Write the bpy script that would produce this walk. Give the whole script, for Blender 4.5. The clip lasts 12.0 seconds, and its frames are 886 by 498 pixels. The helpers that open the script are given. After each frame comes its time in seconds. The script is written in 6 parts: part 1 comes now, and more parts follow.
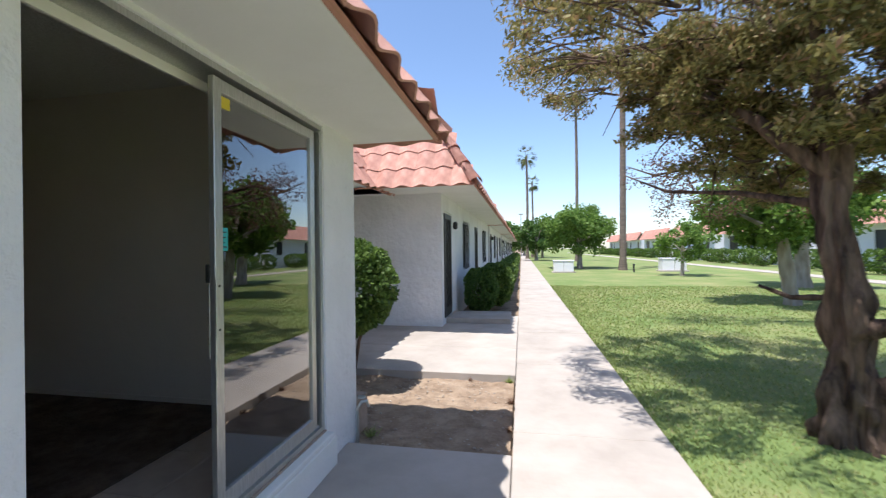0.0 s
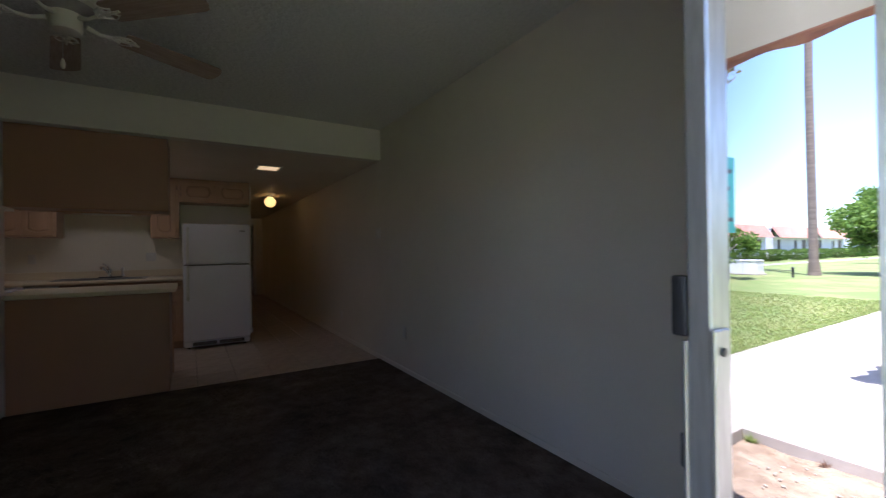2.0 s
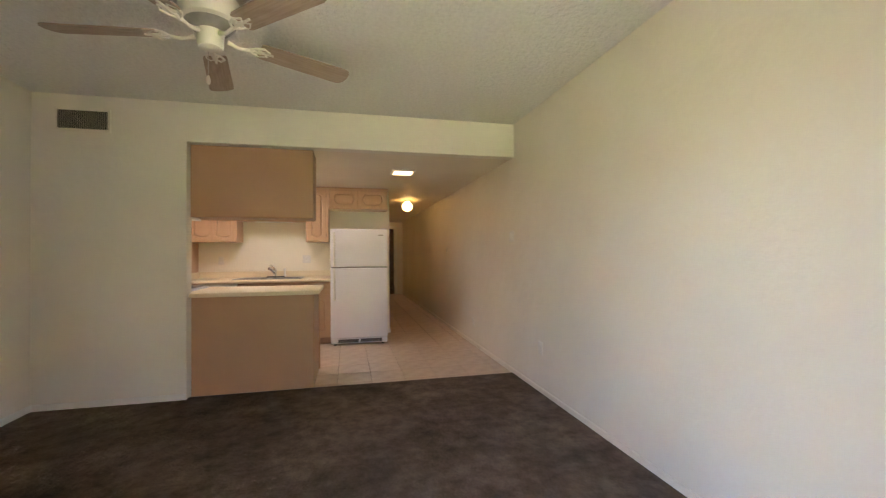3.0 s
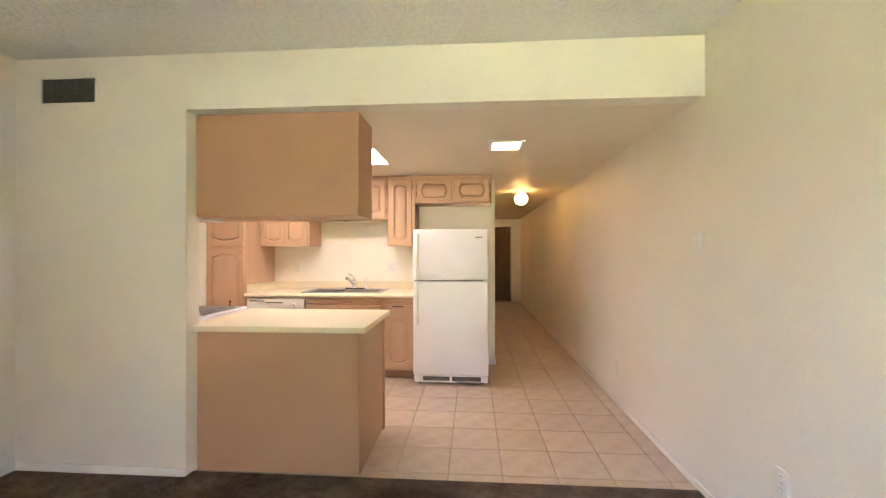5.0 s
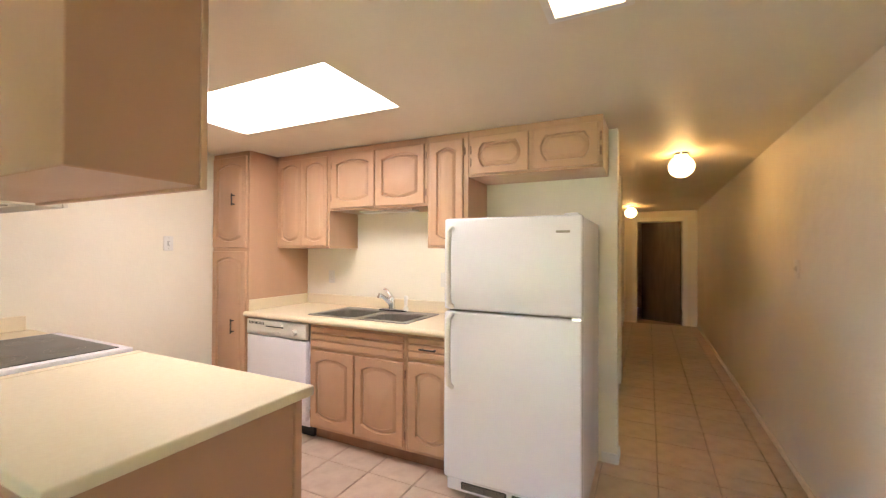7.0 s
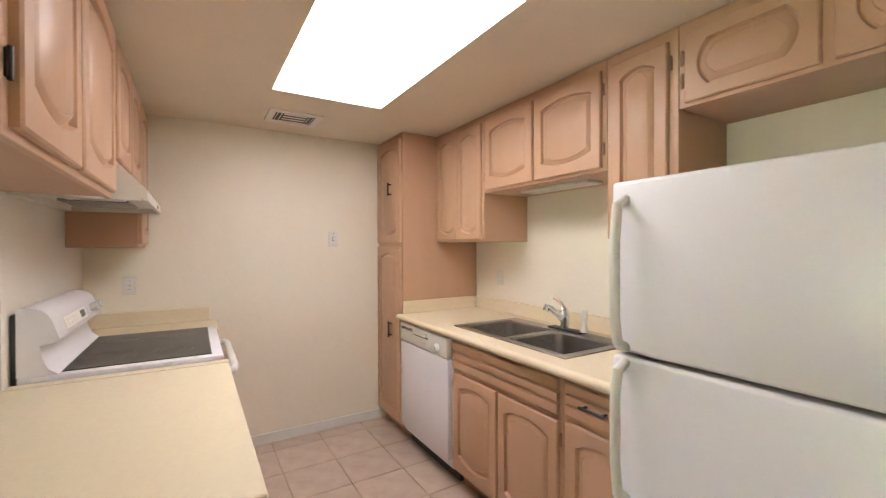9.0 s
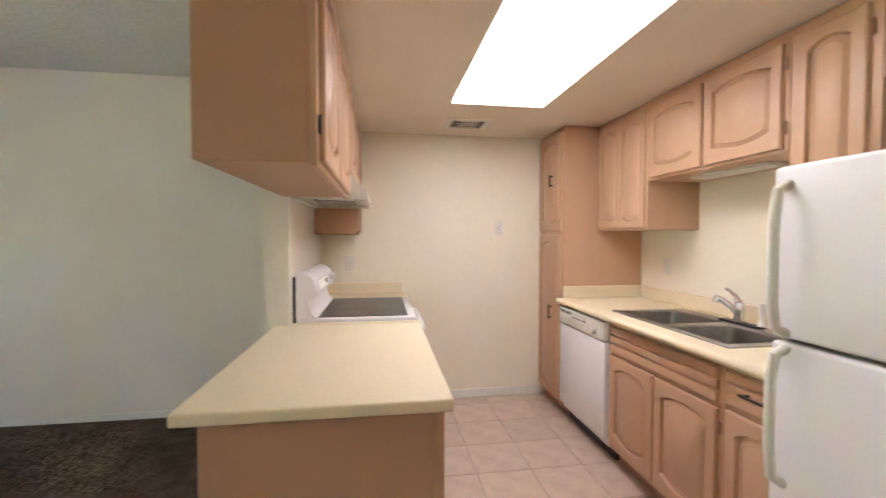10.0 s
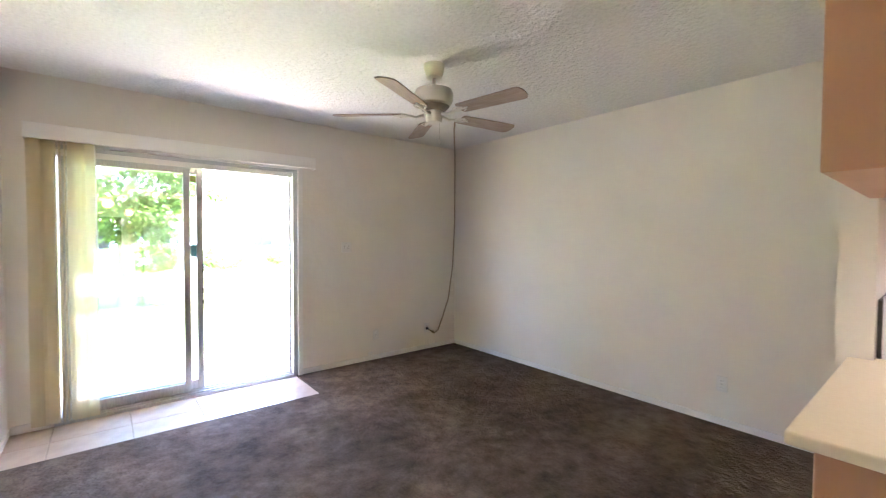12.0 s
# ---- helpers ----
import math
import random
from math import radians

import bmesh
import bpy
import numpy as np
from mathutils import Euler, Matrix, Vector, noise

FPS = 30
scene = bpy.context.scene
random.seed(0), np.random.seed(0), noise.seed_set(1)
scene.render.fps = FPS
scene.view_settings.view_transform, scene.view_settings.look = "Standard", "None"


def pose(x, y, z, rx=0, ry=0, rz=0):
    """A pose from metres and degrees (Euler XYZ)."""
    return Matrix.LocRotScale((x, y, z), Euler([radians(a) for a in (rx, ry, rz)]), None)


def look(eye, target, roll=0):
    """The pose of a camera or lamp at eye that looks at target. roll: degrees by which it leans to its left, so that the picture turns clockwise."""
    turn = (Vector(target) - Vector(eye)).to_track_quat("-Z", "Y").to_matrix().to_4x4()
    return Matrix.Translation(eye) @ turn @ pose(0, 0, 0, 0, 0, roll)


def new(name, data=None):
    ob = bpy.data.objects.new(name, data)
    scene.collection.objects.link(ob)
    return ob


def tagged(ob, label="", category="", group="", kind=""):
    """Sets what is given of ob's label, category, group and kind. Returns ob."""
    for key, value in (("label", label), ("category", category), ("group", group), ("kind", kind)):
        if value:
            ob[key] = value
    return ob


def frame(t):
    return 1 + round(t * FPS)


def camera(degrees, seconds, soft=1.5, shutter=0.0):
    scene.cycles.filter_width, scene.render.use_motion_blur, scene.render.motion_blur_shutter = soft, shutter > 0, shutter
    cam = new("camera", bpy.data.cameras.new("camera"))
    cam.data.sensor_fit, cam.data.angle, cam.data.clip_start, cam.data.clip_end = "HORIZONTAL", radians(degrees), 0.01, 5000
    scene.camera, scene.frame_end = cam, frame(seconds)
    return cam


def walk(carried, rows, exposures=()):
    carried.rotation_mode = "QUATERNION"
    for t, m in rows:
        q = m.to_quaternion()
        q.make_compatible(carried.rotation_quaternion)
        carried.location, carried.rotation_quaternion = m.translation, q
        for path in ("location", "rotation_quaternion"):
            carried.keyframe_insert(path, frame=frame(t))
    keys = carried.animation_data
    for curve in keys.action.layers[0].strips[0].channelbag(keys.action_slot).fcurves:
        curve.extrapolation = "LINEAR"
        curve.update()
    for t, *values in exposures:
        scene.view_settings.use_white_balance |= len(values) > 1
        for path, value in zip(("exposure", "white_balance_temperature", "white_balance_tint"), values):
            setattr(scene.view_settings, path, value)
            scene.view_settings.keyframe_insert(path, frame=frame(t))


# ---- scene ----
import itertools

cam = camera(94.1, 12.0, soft=1.2, shutter=0.25)
PATH = [
    (0, (0.453, 0.792, 1.226), (0.079, 2.756, 1.227), -0.7),
    (0.5, (0.19, 1.182, 1.205), (-0.489, 3.063, 1.21), -0.8),
    (1, (-0.095, 1.489, 1.199), (-1.237, 3.131, 1.215), -0.7),
    (1.5, (-0.392, 1.717, 1.202), (-1.872, 3.062, 1.219), -0.6),
    (2, (-0.633, 1.851, 1.208), (-2.337, 2.898, 1.219), -0.7),
    (2.5, (-0.805, 1.955, 1.203), (-2.675, 2.665, 1.225), -0.6),
    (3, (-0.965, 2.002, 1.247), (-2.913, 2.454, 1.27), -0.4),
    (3.5, (-1.199, 2.025, 1.346), (-3.192, 2.195, 1.372), -0.3),
    (5.5, (-3.083, 2.563, 1.372), (-5.071, 2.351, 1.38), -0.0),
    (6, (-3.608, 2.724, 1.367), (-5.576, 2.369, 1.378), 0.1),
    (6.5, (-4.105, 2.817, 1.373), (-6.016, 2.226, 1.386), 0.2),
    (7, (-4.585, 2.84, 1.403), (-6.375, 1.949, 1.418), 0.3),
    (9, (-5.612, 2.616, 1.398), (-6.645, 0.903, 1.387), -0.2),
    (9.5, (-5.611, 2.764, 1.368), (-6.374, 0.916, 1.319), 0.2),
    (10, (-5.529, 2.9, 1.379), (-5.823, 0.922, 1.322), 0.1),
    (10.5, (-5.421, 2.978, 1.396), (-5.119, 1.001, 1.341), 0.2),
    (11, (-5.322, 3.063, 1.415), (-4.429, 1.275, 1.361), 0.2),
    (11.5, (-5.26, 3.111, 1.411), (-3.927, 1.62, 1.368), 0.3),
    (12, (-5.234, 3.124, 1.417), (-3.686, 1.859, 1.361), 0.3),
]
walk(cam, [(t, look(eye, target, roll)) for t, eye, target, roll in PATH],
     [(0.0, 0.62, 6050, 12), (1.6, 0.57, 5800, 14), (1.8, 1.15, 5650, 17), (2.0, 1.95, 5600, 21), (2.3, 3.1, 6000, 24), (2.5, 3.95, 6500, 26), (3.0, 4.95, 6850, 23), (3.5, 5.22, 7000, 21),
      (5.4, 5.95, 6350, 22), (7.0, 5.8, 6150, 19), (9.0, 5.38, 5900, 17), (10.0, 5.55, 5850, 18), (10.5, 5.7, 5850, 19), (11.5, 5.98, 5850, 24), (12.0, 5.95, 5850, 26)])

# ---- world, sun ----
SUN_WAY = Vector((-0.19, -0.23, 1.0)).normalized()  # towards the sun
world = bpy.data.worlds.new("sky")
scene.world = world
world.use_nodes = True
sky = world.node_tree.nodes.new("ShaderNodeTexSky")
sky.sky_type, sky.sun_disc = "NISHITA", False
sky.sun_elevation = math.asin(SUN_WAY.z)
sky.sun_rotation = math.atan2(SUN_WAY.x, SUN_WAY.y)
sky.air_density, sky.dust_density, sky.ozone_density = 1.0, 0.6, 1.5
world.node_tree.links.new(sky.outputs[0], world.node_tree.nodes["Background"].inputs[0])
world.node_tree.nodes["Background"].inputs[1].default_value = 0.15
sun_data = bpy.data.lights.new("sun", "SUN")
sun_data.energy, sun_data.angle, sun_data.color = 4.6, radians(0.53), (1.0, 0.95, 0.88)
sun = new("sun", sun_data)
sun.matrix_world = look(SUN_WAY * 50, (0, 0, 0))
PANEL_GLOW, SMALL_GLOW, GLOBE_GLOW = 0.255, 0.22, 0.42


# ---- materials ----
def material(name, colour, rough=0.6, second=None, scale=6.0, bump=0.0, bump_scale=60.0, metal=0.0, spread=0.0,
             stretch=(1, 1, 1), low=0.35, high=0.65, rough_var=0.08, coarse_bump=0.0, coarse_scale=5.0, spec=0.5, coat=0.0, detail=6.0, grain=0.5, patch=None):
    """A painted or natural surface: two colours by cloudy noise, fine and coarse relief, roughness that varies;
    spread: brightness that differs from piece to piece; patch: scale and depth of broad uneven wear."""
    m = bpy.data.materials.new(name)
    m.use_nodes = True
    n, l = m.node_tree.nodes, m.node_tree.links
    b = n["Principled BSDF"]
    b.inputs["Roughness"].default_value, b.inputs["Metallic"].default_value = rough, metal
    b.inputs["Specular IOR Level"].default_value = spec
    b.inputs["Coat Weight"].default_value = coat
    co = n.new("ShaderNodeTexCoord")
    mp = n.new("ShaderNodeMapping")
    mp.inputs["Scale"].default_value = stretch
    l.new(co.outputs["Object"], mp.inputs["Vector"])
    noi = n.new("ShaderNodeTexNoise")
    noi.inputs["Scale"].default_value, noi.inputs["Detail"].default_value, noi.inputs["Roughness"].default_value = scale, detail, grain
    l.new(mp.outputs[0], noi.inputs["Vector"])
    ramp = n.new("ShaderNodeMapRange")
    ramp.inputs["From Min"].default_value, ramp.inputs["From Max"].default_value = low, high
    l.new(noi.outputs["Fac"], ramp.inputs["Value"])
    mix = n.new("ShaderNodeMix")
    mix.data_type = "RGBA"
    second = second or tuple(c * 0.9 for c in colour)
    mix.inputs[6].default_value, mix.inputs[7].default_value = (*colour, 1), (*second, 1)
    l.new(ramp.outputs[0], mix.inputs[0])
    out = mix.outputs[2]
    if patch:
        broad = n.new("ShaderNodeTexNoise")
        broad.inputs["Scale"].default_value, broad.inputs["Detail"].default_value, broad.inputs["Distortion"].default_value = patch[0], 3, 0.6
        l.new(co.outputs["Object"], broad.inputs["Vector"])
        r = n.new("ShaderNodeMapRange")
        r.inputs["From Min"].default_value, r.inputs["From Max"].default_value = 0.34, 0.66
        r.inputs["To Min"].default_value, r.inputs["To Max"].default_value = 1 - patch[1], 1 + patch[1]
        l.new(broad.outputs["Fac"], r.inputs["Value"])
        hsv = n.new("ShaderNodeHueSaturation")
        l.new(r.outputs[0], hsv.inputs["Value"])
        l.new(out, hsv.inputs["Color"])
        out = hsv.outputs[0]
    if spread:
        info = n.new("ShaderNodeObjectInfo")
        r = n.new("ShaderNodeMapRange")
        r.inputs["To Min"].default_value, r.inputs["To Max"].default_value = 1 - spread, 1 + spread
        l.new(info.outputs["Random"], r.inputs["Value"])
        hsv = n.new("ShaderNodeHueSaturation")
        l.new(r.outputs[0], hsv.inputs["Value"])
        l.new(out, hsv.inputs["Color"])
        out = hsv.outputs[0]
    l.new(out, b.inputs["Base Color"])
    if rough_var:
        rr = n.new("ShaderNodeMapRange")
        rr.inputs["To Min"].default_value, rr.inputs["To Max"].default_value = rough - rough_var, min(1, rough + rough_var)
        l.new(noi.outputs["Fac"], rr.inputs["Value"])
        l.new(rr.outputs[0], b.inputs["Roughness"])
    last = None
    for strength, sc in ((bump, bump_scale), (coarse_bump, coarse_scale)):
        if strength:
            nb = n.new("ShaderNodeTexNoise")
            nb.inputs["Scale"].default_value, nb.inputs["Detail"].default_value = sc, 4
            l.new(mp.outputs[0], nb.inputs["Vector"])
            bp = n.new("ShaderNodeBump")
            bp.inputs["Strength"].default_value, bp.inputs["Distance"].default_value = strength, 0.6 / sc
            l.new(nb.outputs["Fac"], bp.inputs["Height"])
            if last:
                l.new(last, bp.inputs["Normal"])
            last = bp.outputs[0]
    if last:
        l.new(last, b.inputs["Normal"])
    return m


def glowing(name, colour, strength):
    m = bpy.data.materials.new(name)
    m.use_nodes = True
    b = m.node_tree.nodes["Principled BSDF"]
    b.inputs["Base Color"].default_value = (0.8, 0.8, 0.78, 1)
    b.inputs["Emission Color"].default_value, b.inputs["Emission Strength"].default_value = (*colour, 1), strength
    return m


PAINT = material("cream_wall_paint", (0.81, 0.755, 0.655), 0.46, (0.78, 0.72, 0.615), 1.3, 0.14, 90, coarse_bump=0.09, coarse_scale=7, patch=(0.7, 0.02))
PAINT_K = material("kitchen_wall_paint", (0.86, 0.80, 0.66), 0.46, (0.835, 0.77, 0.625), 1.3, 0.09, 90, coarse_bump=0.05, coarse_scale=7, patch=(0.8, 0.02))
CEIL_K = material("kitchen_ceiling_paint", (0.80, 0.715, 0.575), 0.5, (0.76, 0.67, 0.53), 1.5, 0.08, 60)
POPCORN = material("textured_ceiling", (0.80, 0.78, 0.72), 0.9, (0.74, 0.72, 0.66), 40, 0.75, 75, coarse_bump=0.55, coarse_scale=27)
TRIM = material("white_trim_paint", (0.84, 0.82, 0.77), 0.4, (0.79, 0.76, 0.69), 4)
VALANCE = material("cream_valance", (0.86, 0.83, 0.76), 0.4, (0.82, 0.79, 0.71), 3)
STUCCO = material("white_stucco", (0.80, 0.79, 0.79), 0.85, (0.73, 0.72, 0.72), 1.8, 0.3, 70, coarse_bump=0.5, coarse_scale=9, patch=(0.8, 0.03))
SOFFIT = material("white_soffit_paint", (0.80, 0.79, 0.76), 0.7, (0.75, 0.74, 0.70), 2.0, 0.12, 30)
CARPET = material("brown_carpet", (0.170, 0.124, 0.092), 0.98, (0.078, 0.055, 0.041), 7.0, 1.0, 90, low=0.37, high=0.64, coarse_bump=1.0, coarse_scale=30, spec=0.1, detail=10, grain=0.75, patch=(1.6, 0.28))
TILE = material("beige_floor_tile", (0.60, 0.47, 0.37), 0.35, (0.52, 0.39, 0.30), 9, 0.05, 30, spread=0.05)
GROUT = material("brown_grout", (0.40, 0.30, 0.23), 0.9, (0.33, 0.25, 0.19), 20)
CABINET = material("pickled_cabinet_paint", (0.56, 0.348, 0.212), 0.40, (0.54, 0.332, 0.20), 3, 0.025, 25, stretch=(3, 3, 0.5))
PANEL = material("tan_panel_paint", (0.50, 0.285, 0.168), 0.45, (0.482, 0.271, 0.158), 2, 0.04, 60)
# deep tan: kickboards carry toe-space shade in their colour; hinges share it
SHADOW_WOOD = material("kickboard_shade_and_hinge_tan", (0.36, 0.22, 0.14), 0.6, (0.3, 0.17, 0.11), 8)
LAMINATE = material("cream_laminate", (0.79, 0.68, 0.48), 0.5, (0.775, 0.66, 0.455), 60, spec=0.35)
ENAMEL = material("white_enamel", (0.85, 0.83, 0.865), 0.27, (0.835, 0.815, 0.85), 3, 0.03, 200, rough_var=0.0)
PLASTIC = material("white_plastic", (0.78, 0.76, 0.70), 0.35, (0.75, 0.72, 0.66), 5)
STEEL = material("brushed_steel", (0.40, 0.385, 0.365), 0.34, (0.33, 0.315, 0.295), 30, metal=1.0, stretch=(1, 20, 1))
CHROME = material("chrome", (0.80, 0.80, 0.80), 0.10, (0.74, 0.74, 0.74), 10, metal=1.0, rough_var=0.03)
ALUMINIUM = material("mill_aluminium", (0.60, 0.60, 0.58), 0.42, (0.50, 0.50, 0.48), 15, metal=0.9, stretch=(8, 8, 1))
BLACK = material("black_plastic", (0.02, 0.02, 0.02), 0.4, (0.03, 0.03, 0.03), 10)
BRONZE = material("dark_bronze", (0.035, 0.028, 0.024), 0.38, (0.05, 0.04, 0.035), 20, metal=0.4)
COOKTOP = material("black_ceramic_glass", (0.040, 0.037, 0.035), 0.30, (0.05, 0.046, 0.042), 6, rough_var=0.05, spec=0.3)
GREYVENT = material("grey_metal_grille", (0.35, 0.32, 0.28), 0.5, (0.28, 0.25, 0.22), 20)
FANWHITE = material("ivory_fan_enamel", (0.76, 0.72, 0.62), 0.35, (0.72, 0.67, 0.57), 8)
BLADE = material("bleached_oak_blade", (0.40, 0.30, 0.22), 0.5, (0.31, 0.22, 0.155), 14, 0.1, 40, stretch=(0.6, 8, 8))


def pane_glass(name):
    """Thin clear window glass: see-through, with a mirror gloss that grows at a slant."""
    m = bpy.data.materials.new(name)
    m.use_nodes = True
    n, l = m.node_tree.nodes, m.node_tree.links
    n.remove(n["Principled BSDF"])
    tr, gl, mix, fr, mul = (n.new("ShaderNode" + k) for k in ("BsdfTransparent", "BsdfGlossy", "MixShader", "Fresnel", "Math"))
    tr.inputs[0].default_value = (0.93, 0.95, 0.94, 1)
    gl.inputs["Roughness"].default_value = 0.0
    fr.inputs["IOR"].default_value = 1.52
    mul.operation, mul.use_clamp = "MULTIPLY", True
    mul.inputs[1].default_value = 4.2
    l.new(fr.outputs[0], mul.inputs[0])
    l.new(mul.outputs[0], mix.inputs[0])
    l.new(tr.outputs[0], mix.inputs[1])
    l.new(gl.outputs[0], mix.inputs[2])
    l.new(mix.outputs[0], n["Material Output"].inputs[0])
    return m


GLASS = pane_glass("window_glass")
LIGHTPANEL = glowing("light_diffuser", (1.0, 0.955, 0.87), PANEL_GLOW)
SMALLPANEL = glowing("small_light_diffuser", (1.0, 0.70, 0.36), SMALL_GLOW)
GLOBE = glowing("globe_glass", (1.0, 0.58, 0.18), GLOBE_GLOW)
CONCRETE = material("pale_concrete", (0.46, 0.405, 0.35), 0.9, (0.385, 0.335, 0.285), 2.2, 0.3, 120, coarse_bump=0.1, coarse_scale=12, detail=10, grain=0.62, patch=(0.9, 0.07))
DIRT = material("dry_dirt", (0.40, 0.30, 0.21), 1.0, (0.22, 0.155, 0.105), 4.5, 0.9, 60, coarse_bump=0.8, coarse_scale=9, spec=0.1, detail=10, grain=0.7)
LAWN = material("lawn_turf", (0.16, 0.218, 0.072), 1.0, (0.32, 0.295, 0.14), 0.55, 0.9, 90, low=0.42, high=0.75, spec=0.1, detail=12, grain=0.65)
CLAY = material("clay_roof_tile", (0.56, 0.30, 0.225), 0.8, (0.44, 0.215, 0.16), 9, 0.25, 50, spread=0.14)
CLAY_JOINED = material("clay_roof_tile_far", (0.54, 0.28, 0.21), 0.8, (0.42, 0.20, 0.15), 1.1, 0.2, 50)
ROOFING = material("grey_flat_roof", (0.4, 0.38, 0.35), 0.95, (0.32, 0.3, 0.28), 2)
BARK = material("juniper_bark", (0.20, 0.135, 0.095), 0.95, (0.032, 0.021, 0.016), 13, 1.0, 46, stretch=(1, 1, 0.16), coarse_bump=1.0, coarse_scale=12, spec=0.2, detail=8, grain=0.65)
PALEBARK = material("whitewashed_trunk", (0.42, 0.38, 0.33), 0.9, (0.25, 0.21, 0.17), 6, 0.6, 40, stretch=(1, 1, 0.3))
PALMBARK = material("palm_trunk", (0.20, 0.155, 0.12), 0.95, (0.13, 0.10, 0.08), 3, 0.6, 30, stretch=(0.3, 0.3, 3))


# ---- mesh helpers ----
def box(bm, x0, x1, y0, y1, z0, z1, bevel=0.0, seg=1):
    r = bmesh.ops.create_cube(bm, size=1)
    for v in r["verts"]:
        v.co = Vector(((x0 + x1) / 2 + v.co.x * abs(x1 - x0), (y0 + y1) / 2 + v.co.y * abs(y1 - y0), (z0 + z1) / 2 + v.co.z * abs(z1 - z0)))
    if bevel:
        edges = list({e for v in r["verts"] for e in v.link_edges})
        bmesh.ops.bevel(bm, geom=edges, offset=bevel, segments=seg, affect="EDGES", profile=0.5)
    return bm


def boxes(*rows, bevel=0.0, seg=1):
    bm = bmesh.new()
    for r in rows:
        box(bm, *r, bevel=bevel, seg=seg)
    return bm


def cyl(bm, a, b, r0, r1=None, n=16, caps=True):
    """A tapered cylinder from a to b."""
    a, b = Vector(a), Vector(b)
    m = Matrix.Translation((a + b) / 2) @ (b - a).to_track_quat("Z", "Y").to_matrix().to_4x4()
    bmesh.ops.create_cone(bm, cap_ends=caps, segments=n, radius1=r0, radius2=r0 if r1 is None else r1, depth=(b - a).length, matrix=m)
    return bm


def lathe(bm, centre, profile, n=24, caps=True):
    """Turns (radius, height) rows about the upright through centre."""
    rings = []
    for r, z in profile:
        rings.append([bm.verts.new((centre[0] + r * math.cos(k * math.tau / n), centre[1] + r * math.sin(k * math.tau / n), centre[2] + z)) for k in range(n)])
    for p, q in zip(rings, rings[1:]):
        for k in range(n):
            bm.faces.new((p[k], p[(k + 1) % n], q[(k + 1) % n], q[k]))
    if caps and profile[0][0] > 1e-4:
        bm.faces.new(rings[0][::-1])
    if caps and profile[-1][0] > 1e-4:
        bm.faces.new(rings[-1])
    return bm


def tube(bm, points, radii, n=8):
    """A round pipe or limb through points."""
    pts = [Vector(p) for p in points]
    radii = radii if isinstance(radii, (list, tuple)) else [radii] * len(pts)
    rings = []
    side = Vector((0.31, 0.87, 0.39))
    for i, p in enumerate(pts):
        d = (pts[min(i + 1, len(pts) - 1)] - pts[max(i - 1, 0)]).normalized()
        u = d.cross(side)
        if u.length < 0.1:
            u = d.cross(Vector((1, 0, 0)))
        u.normalize()
        w = d.cross(u)
        rings.append([bm.verts.new(p + (u * math.cos(k * math.tau / n) + w * math.sin(k * math.tau / n)) * radii[i]) for k in range(n)])
    for p, q in zip(rings, rings[1:]):
        for k in range(n):
            bm.faces.new((p[k], p[(k + 1) % n], q[(k + 1) % n], q[k]))
    bm.faces.new(rings[0][::-1])
    bm.faces.new(rings[-1])
    return bm


def welded(xs, ys, zs, keep):
    """The cells of a grid that keep(x, y, z) accepts by their centres, as one closed skin."""
    bm = bmesh.new()
    made = {}

    def corner(i, j, k):
        if (i, j, k) not in made:
            made[i, j, k] = bm.verts.new((xs[i], ys[j], zs[k]))
        return made[i, j, k]
    size = (len(xs) - 1, len(ys) - 1, len(zs) - 1)
    full = {c for c in itertools.product(*map(range, size)) if keep(*((a[n] + a[n + 1]) / 2 for a, n in zip((xs, ys, zs), c)))}
    for c in full:
        for axis in range(3):
            for side in (0, 1):
                beside = list(c)
                beside[axis] += 2 * side - 1
                if tuple(beside) in full:
                    continue
                loop = []
                for p, q in ((0, 0), (1, 0), (1, 1), (0, 1)):
                    at = list(c)
                    at[axis] += side
                    at[(axis + 1) % 3] += p
                    at[(axis + 2) % 3] += q
                    loop.append(corner(*at))
                bm.faces.new(loop)
    return bm


def mesh_of(name, bm, mat, smooth=True):
    bmesh.ops.recalc_face_normals(bm, faces=bm.faces)
    me = bpy.data.meshes.new(name)
    bm.to_mesh(me)
    bm.free()
    me.materials.append(mat)
    if smooth and len(me.polygons):
        me.polygons.foreach_set("use_smooth", [True] * len(me.polygons))
        me.set_sharp_from_angle(angle=radians(35))
    return me


def solid(name, bm, mat, label="", category="", group="", kind="", smooth=True):
    """A thing of one mesh, in world coordinates, with its origin at its base."""
    zs = [v.co.z for v in bm.verts]
    xs = [v.co.x for v in bm.verts]
    ys = [v.co.y for v in bm.verts]
    o = Vector(((min(xs) + max(xs)) / 2, (min(ys) + max(ys)) / 2, min(zs)))
    for v in bm.verts:
        v.co -= o
    ob = new(name, mesh_of(name, bm, mat, smooth))
    ob.location = o
    return tagged(ob, label, category, group, kind)


def thing(name, at, label="", category="", group="", kind=""):
    ob = new(name)
    ob.location = at
    ob.empty_display_size = 0.1
    return tagged(ob, label, category, group, kind)


def part(name, bm, mat, parent, label="", smooth=True):
    """One mesh under a thing or under a part; bm is in world coordinates."""
    top = parent
    while top.parent:
        top = top.parent
    for v in bm.verts:
        v.co -= top.location
    if parent is not top:
        for v in bm.verts:
            v.co -= parent.location
    ob = new(name, mesh_of(name, bm, mat, smooth))
    ob.parent = parent
    return tagged(ob, label)


def wall(name, mat, label, *rows):
    return solid(name, boxes(*rows), mat, label, "wall", kind="structure", smooth=False)


